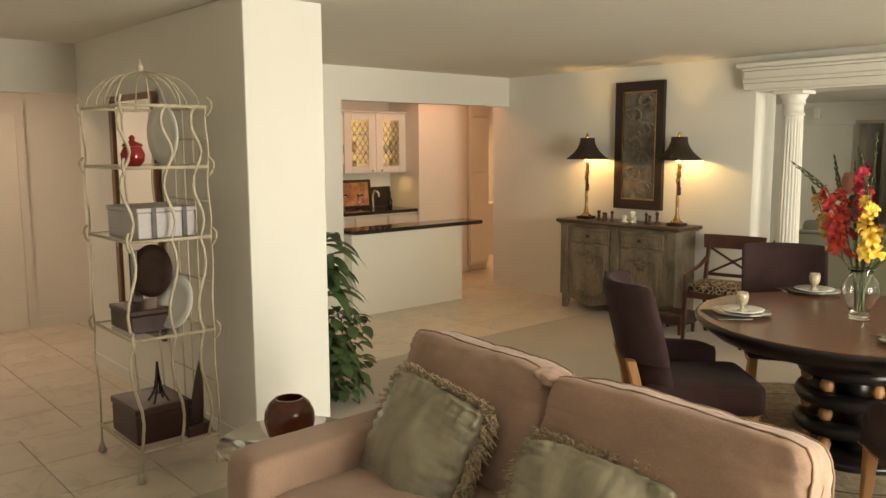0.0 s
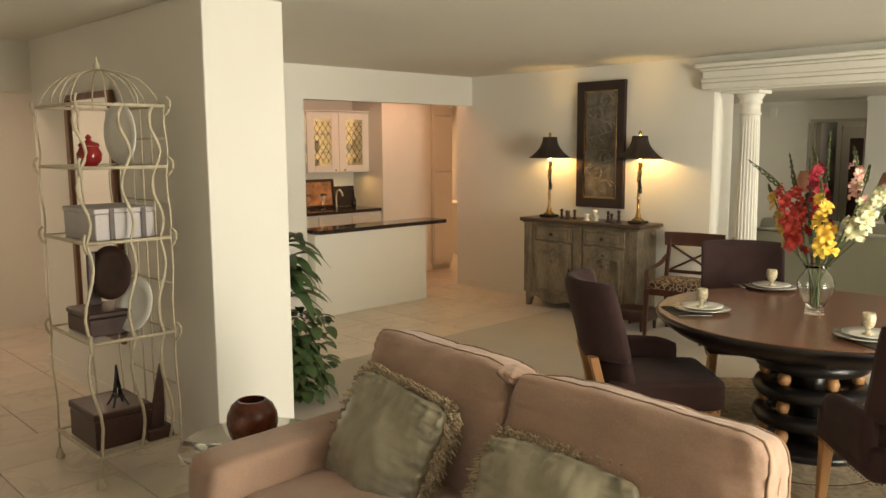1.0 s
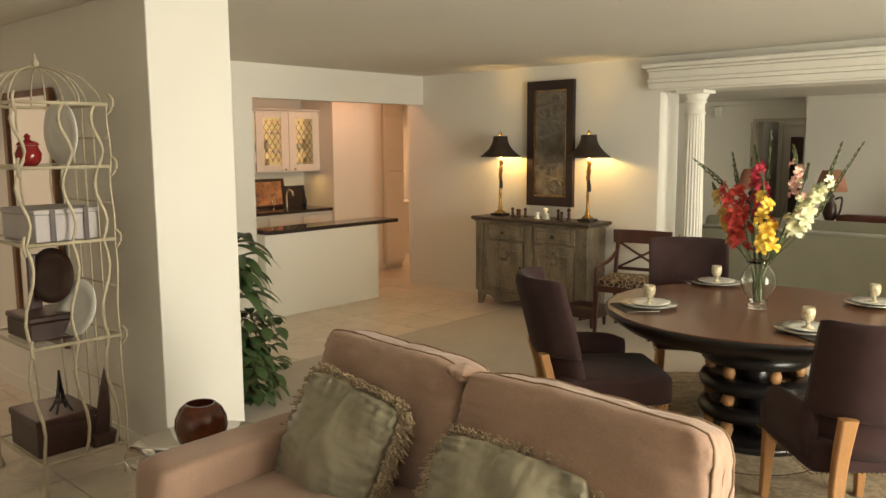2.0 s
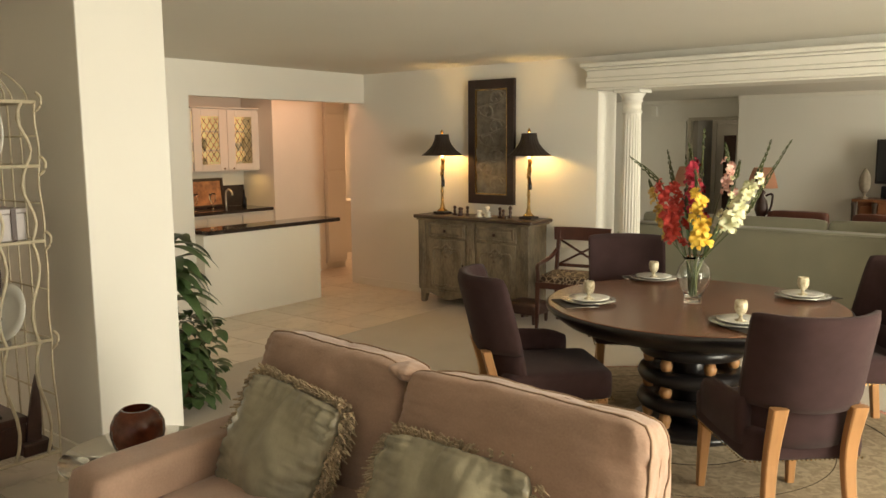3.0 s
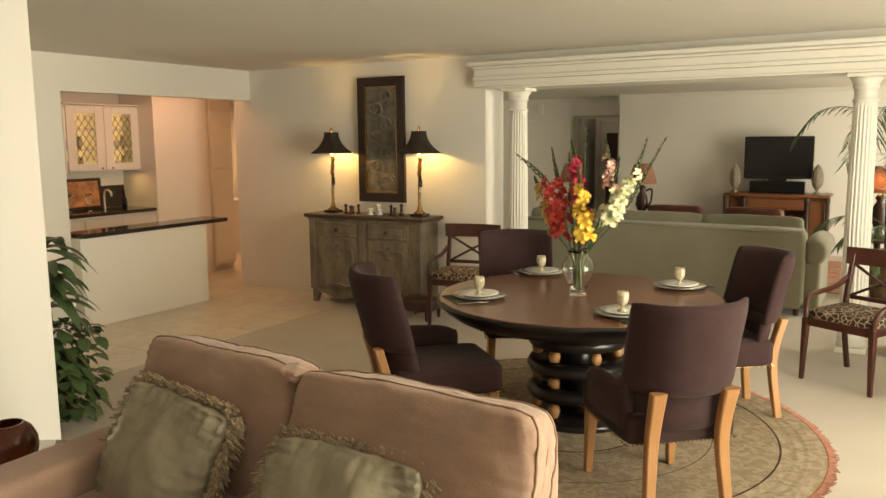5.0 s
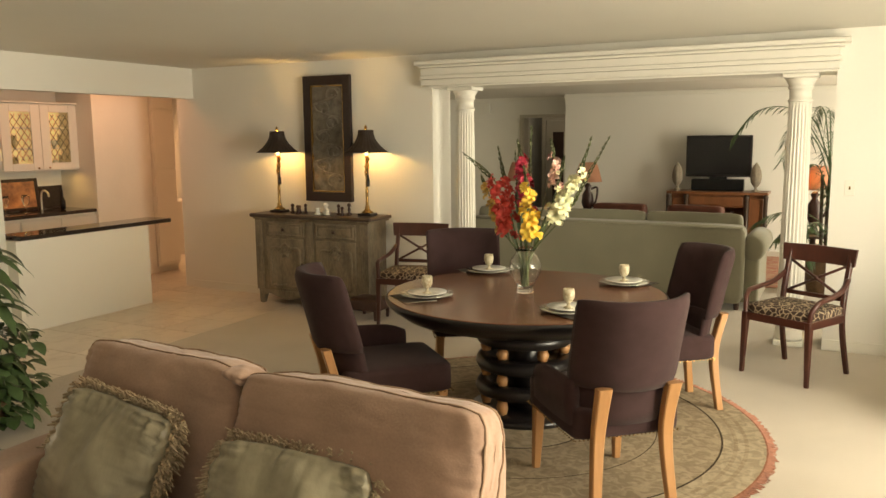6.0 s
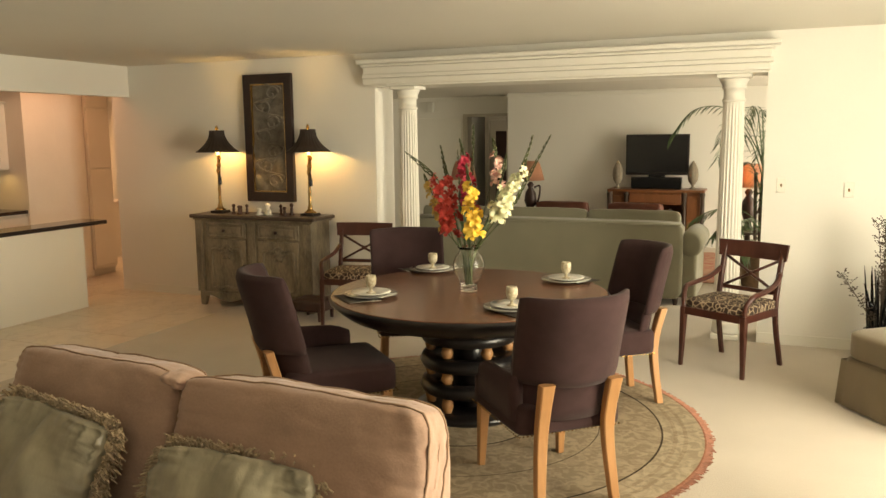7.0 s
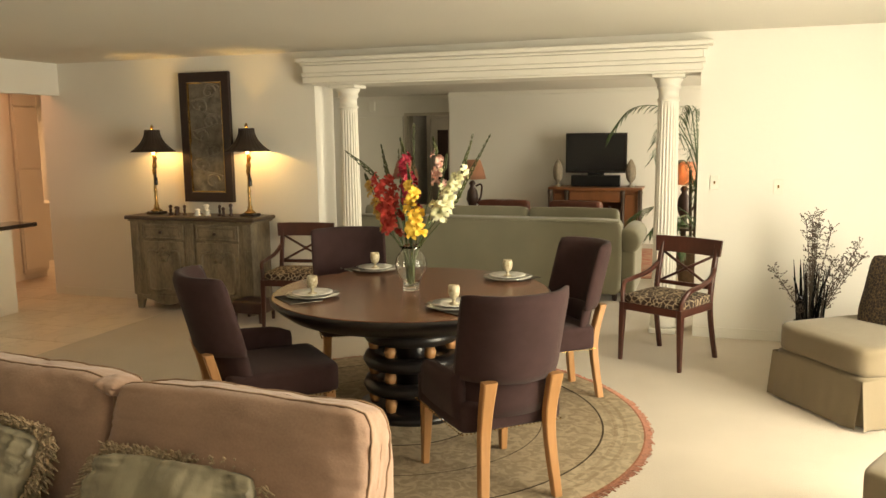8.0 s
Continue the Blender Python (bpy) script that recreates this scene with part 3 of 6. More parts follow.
for s in (-1, 1):
    d = part("door", boxes((0.152, 0.172, -0.235, -0.125, 0.01, 0.73), (0.152, 0.172, 0.125, 0.235, 0.01, 0.73), (0.152, 0.172, -0.125, 0.125, 0.01, 0.09), (0.152, 0.172, -0.125, 0.125, 0.65, 0.73), bevel=0.003), CABINET, upper, at=pose(0, 0.238 * s, 0))
    pane = part("pane", boxes((0.158, 0.163, -0.124, 0.124, 0.091, 0.649)), AMBER, d, "amber leaded glass pane")
    pane.visible_shadow = False
    bm = bmesh.new()
    for i in range(-3, 8):
        for q in (1, -1):
            pts = []
            for u in np.linspace(-0.124, 0.124, 13):
                z = 0.091 + 0.112 * i + 0.056 + q * u * 1.35
                if 0.092 < z < 0.648:
                    pts.append((0.1655, u, z))
            if len(pts) > 1:
                tube([pts[0], pts[-1]], 0.0032, 5, bm)
    part("came", bm, LEAD, d, "lead lattice")
    part("knob", lathe([(0.004, 0), (0.005, 0.012), (0.011, 0.018), (0.009, 0.026), (0.002, 0.028)], 12), BRASS, d, smooth=True, at=pose(0.172, -0.17 * s, 0.035, 0, 90, 0))
light_rail = thing("tall_cabinet", "white painted full height kitchen cabinet panel", "cabinet", pose(-7.98, 6.61, 0))
part("body", boxes((-0.31, 0.28, -0.20, 0.22, 0.0, CH - 0.01), bevel=0.003), CABINET, light_rail)
part("body", boxes((-0.31, 0.24, 0.222, 0.67, 0.0, CH - 0.01), bevel=0.003), CABINET, light_rail)
pantry = thing("pantry_cabinet", "white two door pantry cabinet with vented plinth", "cabinet", pose(-7.98, 7.45, 0))
part("body", boxes((-0.31, 0.26, -0.16, 0.20, 0.08, 2.30)), CABINET, pantry)
part("door", boxes((0.262, 0.282, -0.15, 0.19, 1.33, 2.05), bevel=0.004), CABINET, pantry)
part("door", boxes((0.262, 0.282, -0.15, 0.19, 0.12, 1.31), bevel=0.004), CABINET, pantry)
part("header", boxes((0.262, 0.278, -0.15, 0.19, 2.07, 2.29)), CABINET, pantry)
part("plinth", boxes((-0.31, 0.22, -0.16, 0.20, 0, 0.078)), CABINET, pantry)
for i in range(4):
    part("vent_slat", boxes((0.222, 0.232, -0.13, 0.20, 0.012 + i * 0.016, 0.021 + i * 0.016)), CABINET, pantry)
red_pot = thing("canister", "small red and white canister on the hall shelf", "canister", pose(-8.9, 8.62, 0.80))
part("body", lathe([(0.06, 0), (0.07, 0.06), (0.06, 0.13)], 16), REDGLAZE, red_pot, smooth=True)
hall_shelf = thing("hall_shelf", "white hall console shelf", "shelf", pose(-8.9, 8.6, 0))
part("top", boxes((-0.25, 0.25, -0.4, 0.4, 0.765, 0.80), bevel=0.004), CABINET, hall_shelf)
part("body", boxes((-0.22, 0.22, -0.38, 0.38, 0.0, 0.764)), CABINET, hall_shelf)

art = thing("framed_print", "dark framed floral print leaning on the backsplash", "picture", pose(-8.21, 5.60, 0.902, 0, -6, 0))
part("frame", boxes((0, 0.02, -0.44, -0.40, 0, 0.36), (0, 0.02, 0.40, 0.44, 0, 0.36), (0, 0.02, -0.40, 0.40, 0, 0.035), (0, 0.02, -0.40, 0.40, 0.325, 0.36), bevel=0.003), FRAMEWOOD, art)
PRINT = material("warm_floral_print", (0.62, 0.30, 0.14), 0.3, second=(0.12, 0.05, 0.04), scale=9, grain=22, bump=0.0)
part("print", boxes((0.004, 0.012, -0.40, 0.40, 0.035, 0.325)), PRINT, art)
for y in (5.42, 5.66):
    g = thing("wine_goblet", "clear stemmed goblet on the dark worktop", "glass", pose(-7.92, y, 0.902), group="goblets on the worktop")
    part("glass", lathe([(0.035, 0), (0.034, 0.004), (0.006, 0.01), (0.005, 0.07), (0.03, 0.10), (0.042, 0.15), (0.036, 0.20)], 16), GLASS, g, smooth=True)
bottle = thing("soap_bottle", "dark bottle with spout beside the sink", "bottle", pose(-7.95, 6.14, 0.902))
part("body", lathe([(0.025, 0), (0.03, 0.01), (0.03, 0.10), (0.012, 0.14), (0.010, 0.21), (0.013, 0.215), (0.003, 0.22)], 14), SCREEN, bottle, smooth=True)
tap = thing("kitchen_tap", "chrome kitchen tap on the worktop", "tap", pose(-8.12, 6.0, 0.902))
part("spout", tube(curve([(0, 0, 0), (0, 0, 0.16), (0.04, 0, 0.22), (0.11, 0, 0.20), (0.13, 0, 0.15)]), 0.012, 8), CHARGER, tap, smooth=True)

# ---- framed mirror and etagere in the entry ----
mir = thing("wall_mirror", "tall mirror in a brown wooden frame on the partition", "mirror", pose(-5.3, 1.963, 0))
part("frame", boxes((-0.36, -0.30, -0.03, 0, 0.45, 2.02), (0.36, 0.40, -0.03, 0, 0.45, 2.02), (-0.30, 0.36, -0.03, 0, 0.45, 0.50), (-0.30, 0.36, -0.03, 0, 1.98, 2.02), bevel=0.004), CHERRY, mir)
part("glass", boxes((-0.30, 0.36, -0.016, -0.004, 0.50, 1.98)), MIRROR, mir)

def etagere():
    e = thing("etagere", "cream painted wrought iron etagere with domed top and glass shelves", "shelf", pose(-4.17, 1.59, 0))
    a, b = 0.285, 0.21
    levels = (0.16, 0.73, 1.22, 1.58, 1.88)
    # wavy uprights: three on each short face, four corner posts
    for x, y in ((a, -b), (a, 0.0), (a, b * 0.72), (-a, -b), (-a, 0.0), (-a, b * 0.72), (a, b), (-a, b)):
        amp = 0.026 if x > 0 and y < b - 0.001 else 0.006
        pts = [(x, y, 0.0 if abs(y) == b else levels[0])]
        for z0, z1 in zip(levels, levels[1:]):
            for k in range(1, 9):
                t = k / 8
                pts.append((x, y + amp * math.sin(2 * math.pi * t) * (-1 if int(round(z0 * 10)) % 2 else 1), z0 + (z1 - z0) * t))
        part("upright", tube(pts, 0.0080 if amp > 0.012 else 0.0055, 7), IRON, e, smooth=True)
    # bars on the two long sides
    for x in (-0.12, 0.0, 0.12):
        part("back_bar", tube([(x, b, 0.16), (x, b, 1.88)], 0.005, 6), IRON, e, smooth=True)
    for z in levels:
        for p, q in (((-a, -b, z), (a, -b, z)), ((-a, b, z), (a, b, z)), ((a, -b, z), (a, b, z)), ((-a, -b, z), (-a, b, z))):
            part("rail", tube([p, q], 0.009, 6), IRON, e, smooth=True)
        if z < 1.8:
            s = part("shelf", boxes((-a + 0.008, a - 0.008, -b + 0.008, b - 0.008, z - 0.004, z + 0.004)), GLASS, e, "clear glass shelf")
            s.visible_shadow = False
    for z in (0.45, 0.98, 1.40, 1.72):
        part("brace", tube([(-a, b, z), (a, b, z)], 0.005, 6), IRON, e, smooth=True)
    # scrolls at corners, domed cage, finial
    for x in (-a, a):
        for y in (-b, b):
            for z in levels[1:]:
                part("scroll", tube(curve([(x, y, z - 0.045), (x * 1.07, y * 1.07, z - 0.02), (x * 1.09, y * 1.09, z + 0.02), (x * 1.03, y * 1.03, z + 0.045)], 4), 0.007, 6), IRON, e, smooth=True)
            part("foot", lathe([(0.014, 0), (0.024, 0.008), (0.018, 0.03), (0.010, 0.06)], 10), IRON, e, smooth=True, at=pose(x, y, 0))
    for k in range(12):
        ang = 2 * math.pi * (k + 0.5) / 12
        c, s = math.cos(ang), math.sin(ang)
        f = min(a / max(abs(c), 1e-6), b / max(abs(s), 1e-6))
        pts = [(c * f, s * f, 1.88), (c * f * 0.97, s * f * 0.97, 1.93), (c * f * 0.72, s * f * 0.72, 2.01), (c * f * 0.36, s * f * 0.36, 2.05), (0, 0, 2.065)]
        part("dome_rib", tube(curve(pts, 5), 0.0042, 6), IRON, e, smooth=True)
    part("finial", lathe([(0.022, 2.06), (0.014, 2.072), (0.018, 2.085), (0.008, 2.10), (0.002, 2.13)], 10), IRON, e, smooth=True)
    return e


etagere()
EX, EY = -4.13, 1.59

def platter(name, label, m, r, mat):
    p = thing(name, label, "plate", m)
    part("dish", lathe([(0.25 * r, 0.0), (0.55 * r, 0.006), (0.62 * r, 0.015), (r, 0.028), (r, 0.034), (0.60 * r, 0.022), (0.5 * r, 0.014), (0.01, 0.012)], 32), mat, p, smooth=True)
    return p


platter("display_plate", "white oval china platter standing on edge", pose(EX + 0.05, EY + 0.09, 1.745, 90, 0, 6), 0.155, CHINA)
platter("display_plate", "white scalloped china platter tilted on its stand", pose(EX + 0.14, EY + 0.07, 0.876, 74, 0, 14), 0.14, CHINA)
platter("wall_plate", "dark brown carved wooden plate on a stand", pose(EX - 0.02, EY + 0.02, 1.03, 82, 0, 24), 0.14, DARKBOX)
jar = thing("ginger_jar", "small red glazed lidded jar", "jar", pose(EX + 0.06, EY - 0.10, 1.585))
part("body", lathe([(0.035, 0), (0.055, 0.025), (0.060, 0.06), (0.045, 0.09), (0.046, 0.098)], 20), REDGLAZE, jar, smooth=True)
part("lid", lathe([(0.052, 0.099), (0.045, 0.112), (0.018, 0.122), (0.010, 0.13), (0.016, 0.142), (0.003, 0.156)], 20), REDGLAZE, jar, smooth=True)
gift = thing("gift_box", "pale lilac lidded box with ribbon bands", "box", pose(EX, EY, 1.225, 0, 0, 2))
part("box", boxes((-0.19, 0.19, -0.15, 0.15, 0, 0.13), bevel=0.004), LILAC, gift)
part("lid", boxes((-0.195, 0.195, -0.155, 0.155, 0.131, 0.155), bevel=0.004), LILAC, gift)
for x in (-0.07, 0.09):
    part("ribbon", boxes((0.1965, 0.1995, x - 0.012, x + 0.012, 0.0, 0.155)), DARKBOX, gift)
chest = thing("wooden_box", "dark brown leather covered box", "box", pose(EX - 0.05, EY - 0.04, 0.735))
part("body", boxes((-0.14, 0.16, -0.13, 0.12, 0, 0.09), bevel=0.006), DARKBOX, chest)
part("lid", boxes((-0.145, 0.165, -0.135, 0.125, 0.091, 0.12), bevel=0.006), DARKBOX, chest)
stele = thing("book_stand", "tall dark wooden easel on the shelf", "stand", pose(EX - 0.12, EY - 0.05, 0.856))
part("board", boxes((-0.012, 0.012, -0.03, 0.03, 0, 0.28), bevel=0.003), DARKBOX, stele)
low = thing("storage_box", "dark brown leather box on the lowest shelf", "box", pose(EX - 0.02, EY - 0.03, 0.165))
part("body", boxes((-0.17, 0.18, -0.16, 0.13, 0, 0.15), bevel=0.006), DARKBOX, low)
part("lid", boxes((-0.175, 0.185, -0.165, 0.135, 0.151, 0.19), bevel=0.006), DARKBOX, low)
tower = thing("tower_ornament", "small black iron lattice tower ornament", "ornament", pose(EX + 0.08, EY - 0.04, 0.357))
bm = bmesh.new()
for sx in (-1, 1):
    for sy in (-1, 1):
        tube(curve([(0.04 * sx, 0.04 * sy, 0), (0.018 * sx, 0.018 * sy, 0.05), (0.007 * sx, 0.007 * sy, 0.12), (0, 0, 0.21)], 4), [0.006] * 13, 6, bm)
box(bm, -0.026, 0.026, -0.026, 0.026, 0.045, 0.053)
box(bm, -0.015, 0.015, -0.015, 0.015, 0.10, 0.106)
part("frame", bm, SCREEN, tower)
fin = thing("sail_ornament", "dark wooden curved blade ornament on a block", "ornament", pose(EX + 0.17, EY + 0.12, 0.165))
part("block", boxes((-0.05, 0.05, -0.07, 0.07, 0, 0.06), bevel=0.006), DARKBOX, fin)
part("blade", shell([[Vector((0.008, -0.035 * (1 - t) + 0.03 * t * t, 0.06 + 0.33 * t)), Vector((0.008, 0.035 * (1 - t ** 2) + 0.034 * t, 0.06 + 0.33 * t))] for t in np.linspace(0, 1, 9)],
                    [[Vector((-0.008, -0.035 * (1 - t) + 0.03 * t * t, 0.06 + 0.33 * t)), Vector((-0.008, 0.035 * (1 - t ** 2) + 0.034 * t, 0.06 + 0.33 * t))] for t in np.linspace(0, 1, 9)]), DARKBOX, fin)

# ---- planter beside the partition ----
def leaf_blade(bm, base, direction, length, width, droop, fold=0.25, n=7):
    d = Vector(direction).normalized()
    side = d.cross(Vector((0, 0, 1)))
    if side.length < 0.1:
        side = Vector((1, 0, 0))
    side.normalize()
    rows = []
    p = Vector(base)
    cur = d.copy()
    for i in range(n + 1):
        t = i / n
        w = width * (math.sin(math.pi * min(1, t * 0.93 + 0.06)) ** 0.8) / 2
        lift = Vector((0, 0, 1)) * w * fold
        rows.append([p - side * w + lift, p.copy(), p + side * w + lift])
        cur = (cur + Vector((0, 0, -droop / n))).normalized()
        p = p + cur * (length / n)
    sheet(rows, bm=bm)


def house_plant():
    rng = random.Random(4)
    pl = thing("potted_plant", "tall green corn plant with trailing pothos in a brown pot", "plant", pose(-4.47, 2.80, 0))
    part("pot", lathe([(0.13, 0), (0.145, 0.02), (0.17, 0.26), (0.18, 0.28), (0.165, 0.28), (0.155, 0.24)], 28), POT, pl, smooth=True)
    part("soil", lathe([(0.155, 0.22), (0.01, 0.235)], 20), SOIL, pl, smooth=True)
    for x, y, h in ((-0.03, 0.02, 0.95), (0.04, -0.04, 0.78)):
        part("cane", tube(curve([(x, y, 0.22), (x * 1.4, y, 0.5), (x * 1.1, y * 1.4, h)]), 0.016, 8), TWIG, pl, smooth=True)
    for x, y, h, n in ((-0.03, 0.03, 0.97, 30), (0.05, -0.05, 0.76, 22)):
        bm = bmesh.new()
        for i in range(n):
            ang = i * 2.4 + rng.uniform(-0.3, 0.3)
            up = rng.uniform(0.15, 1.1)
            leaf_blade(bm, (x, y, h + rng.uniform(-0.12, 0.1)), (math.cos(ang), math.sin(ang), up), rng.uniform(0.30, 0.46), rng.uniform(0.07, 0.11), rng.uniform(1.1, 2.4), n=9)
        part("leaf_crown", bm, LEAF, pl, smooth=True)
    bm = bmesh.new()
    for i in range(330):
        ang = rng.uniform(-1.5, 2.7)
        r = rng.uniform(0.10, 0.33)
        z = rng.uniform(0.06, 0.60) - max(0, r - 0.22) * 0.5
        leaf_blade(bm, (r * math.cos(ang), r * math.sin(ang), z), (math.cos(ang + rng.uniform(-0.8, 0.8)), math.sin(ang + rng.uniform(-0.8, 0.8)), rng.uniform(-0.5, 0.5)), rng.uniform(0.08, 0.13), rng.uniform(0.05, 0.085), rng.uniform(0.5, 1.5), n=5)
    part("trailing_leaves", bm, LEAF, pl, smooth=True)
    for k in range(7):
        ang = -1.0 + k * 0.5
        part("vine", tube(curve([(0.05 * math.cos(ang), 0.05 * math.sin(ang), 0.25), (0.2 * math.cos(ang), 0.2 * math.sin(ang), 0.40), (0.29 * math.cos(ang), 0.29 * math.sin(ang), 0.18)]), 0.004, 5), STEM, pl, smooth=True)
    return pl


house_plant()

# ---- buffet, lamps, picture ----
def buffet():
    b = thing("buffet", "grey green distressed wooden buffet with carved doors", "sideboard", pose(-4.69, 6.56, 0) @ Matrix.Diagonal((1.07, 1, 1.03, 1)))
    w, d = 0.625, 0.17
    part("body", boxes((-w, w, -d, d, 0.13, 0.845), bevel=0.004), GREYWOOD, b)
    part("top", boxes((-w - 0.055, w + 0.055, -d - 0.045, d + 0.02, 0.865, 0.90), bevel=0.009), DARKTOP, b, "dark stained moulded top")
    part("cornice", boxes((-w - 0.03, w + 0.03, -d - 0.025, d + 0.01, 0.846, 0.864), bevel=0.006), GREYWOOD, b)
    f = -d
    for x in (-w - 0.012, -0.045, w - 0.075):
        part("pilaster", boxes((x, x + 0.087, f - 0.016, f - 0.001, 0.14, 0.844), bevel=0.005), GREYWOOD, b)
        for k in range(3):
            part("flute", tube([(x + 0.022 + 0.021 * k, f - 0.016, 0.20), (x + 0.022 + 0.021 * k, f - 0.016, 0.60)], 0.006, 6), GREYWOOD, b)
    for s in (-1, 1):
        cx = s * 0.285
        dr = part("drawer", boxes((-0.222, 0.222, f - 0.020, f - 0.001, 0.68, 0.825), bevel=0.005), GREYWOOD, b, at=pose(cx, 0, 0))
        for bar_ in ((-0.205, 0.205, 0.805, 0.818), (-0.205, 0.205, 0.690, 0.703), (-0.205, -0.192, 0.703, 0.805), (0.192, 0.205, 0.703, 0.805)):
            part("bead", boxes((bar_[0], bar_[1], f - 0.032, f - 0.0205, bar_[2], bar_[3]), bevel=0.004), GREYWOOD, dr)
        part("panel", boxes((-0.172, 0.172, f - 0.030, f - 0.0205, 0.722, 0.786), bevel=0.006), GREYWOOD, dr)
        part("knob", lathe([(0.006, 0), (0.008, 0.012), (0.017, 0.02), (0.014, 0.03), (0.003, 0.034)], 14), DARKBOX, dr, smooth=True, at=pose(0, f - 0.030, 0.752, 90, 0, 0))
        do = part("door", boxes((-0.215, 0.215, f - 0.014, f - 0.001, 0.16, 0.66), bevel=0.004), GREYWOOD, b, at=pose(cx, 0, 0))
        # arched raised moulding
        pts = [(-0.165, f - 0.016, 0.20), (-0.165, f - 0.016, 0.52), (-0.13, f - 0.016, 0.57), (-0.06, f - 0.016, 0.565), (0, f - 0.016, 0.61), (0.06, f - 0.016, 0.565), (0.13, f - 0.016, 0.57), (0.165, f - 0.016, 0.52), (0.165, f - 0.016, 0.20)]
        part("moulding", tube(curve(pts, 5), 0.015, 7), GREYWOOD, do, smooth=True)
        part("moulding", tube(curve([(-0.165, f - 0.016, 0.20), (-0.08, f - 0.016, 0.185), (0, f - 0.016, 0.205), (0.08, f - 0.016, 0.185), (0.165, f - 0.016, 0.20)], 5), 0.015, 7), GREYWOOD, do, smooth=True)
        part("carving", lathe([(0.005, 0), (0.06, 0.006), (0.042, 0.020), (0.004, 0.026)], 24, ripple=6, amount=0.22), GREYWOOD, do, smooth=True, at=pose(0, f - 0.012, 0.535, 90, 0, 0))
        part("key_plate", boxes((-s * 0.19 - 0.008, -s * 0.19 + 0.008, f - 0.02, f - 0.015, 0.38, 0.43), bevel=0.002), DARKBOX, do)
    # shaped apron and curved feet
    outer, inner = [], []
    for x in np.linspace(-w + 0.06, w - 0.06, 33):
        u = abs(x) / (w - 0.06)
        zb = 0.085 + 0.03 * math.cos(u * math.pi * 2) - 0.02 * (u > 0.9)
        outer.append([Vector((x, f - 0.012, zb)), Vector((x, f - 0.012, 0.138))])
        inner.append([Vector((x, f + 0.01, zb)), Vector((x, f + 0.01, 0.138))])
    part("apron", shell(outer, inner), GREYWOOD, b)
    for x in (-w + 0.04, w - 0.04):
        for y in (-d + 0.035, d - 0.035):
            sx = 1 if x > 0 else -1
            part("foot", leg((x, y, 0.13), (x + 0.015 * sx, y - 0.008, 0.0), 0.085, 0.045, 0.075, 0.045, mid=(x + 0.012 * sx, y, 0.06)), GREYWOOD, b)
    return b


buffet()

def table_lamp(x):
    l = thing("table_lamp", "brass column lamp with black pleated bell shade, lit", "lamp", pose(x, 6.56, 0.929), group="lamps on the buffet")
    part("plinth", boxes((-0.075, 0.075, -0.065, 0.065, 0, 0.025), bevel=0.004), BLACK, l)
    part("column", lathe([(0.055, 0.026), (0.058, 0.035), (0.035, 0.05), (0.022, 0.07), (0.026, 0.085), (0.016, 0.10), (0.014, 0.22), (0.019, 0.235), (0.014, 0.25), (0.012, 0.38), (0.018, 0.395), (0.022, 0.43), (0.014, 0.45), (0.020, 0.48), (0.010, 0.50), (0.009, 0.57)], 18), BRASS, l, smooth=True)
    part("cherub", tube(curve([(0.0, 0, 0.42), (0.025, -0.01, 0.47), (0.012, 0.0, 0.52), (0.03, -0.008, 0.55), (0.0, 0, 0.575)], 5), [0.010 + 0.006 * math.sin(k) ** 2 for k in range(21)], 7), BRASS, l, smooth=True)
    part("tassel", lathe([(0.004, 0.40), (0.010, 0.392), (0.008, 0.37), (0.016, 0.355), (0.018, 0.30), (0.016, 0.285)], 12), SCREEN, l, smooth=True, at=pose(0.028, -0.02, 0))
    part("cord", tube(curve([(0.015, 0, 0.53), (0.03, -0.02, 0.46), (0.028, -0.02, 0.39)]), 0.003, 5), SCREEN, l, smooth=True)
    prof = []
    for k in range(9):
        t = k / 8
        prof.append((0.212 - 0.140 * (1 - (1 - t) ** 2.2), 0.61 + 0.215 * t))
    sh = part("shade", lathe(prof + [(r - 0.004, z) for r, z in prof[::-1]], 96, ripple=24, amount=0.026, closed=True), SHADE, l, "black pleated silk bell shade", smooth=True)
    part("lining", lathe([(r - 0.006, z) for r, z in prof] + [(r - 0.007, z) for r, z in prof[::-1]], 48, closed=True), GOLDLINE, sh, "gold lining", smooth=True)
    part("bulb", lathe([(0.010, 0.585), (0.013, 0.60), (0.024, 0.63), (0.018, 0.652), (0.003, 0.660)], 16), BULB, l, "glowing bulb", smooth=True)
    part("finial", lathe([(0.008, 0.825), (0.014, 0.835), (0.017, 0.85), (0.008, 0.865), (0.002, 0.875)], 12), BRASS, l, smooth=True)
    part("harp", tube(curve([(0.03, 0, 0.58), (0.055, 0, 0.70), (0.0, 0, 0.83), (-0.055, 0, 0.70), (-0.03, 0, 0.58)], 6), 0.0025, 5), BRASS, l)
    point_lamp("lamp_light", (x, 6.56, 0.929 + 0.668), 21.0, WARM, 0.03)


table_lamp(-5.19)
table_lamp(-4.125)

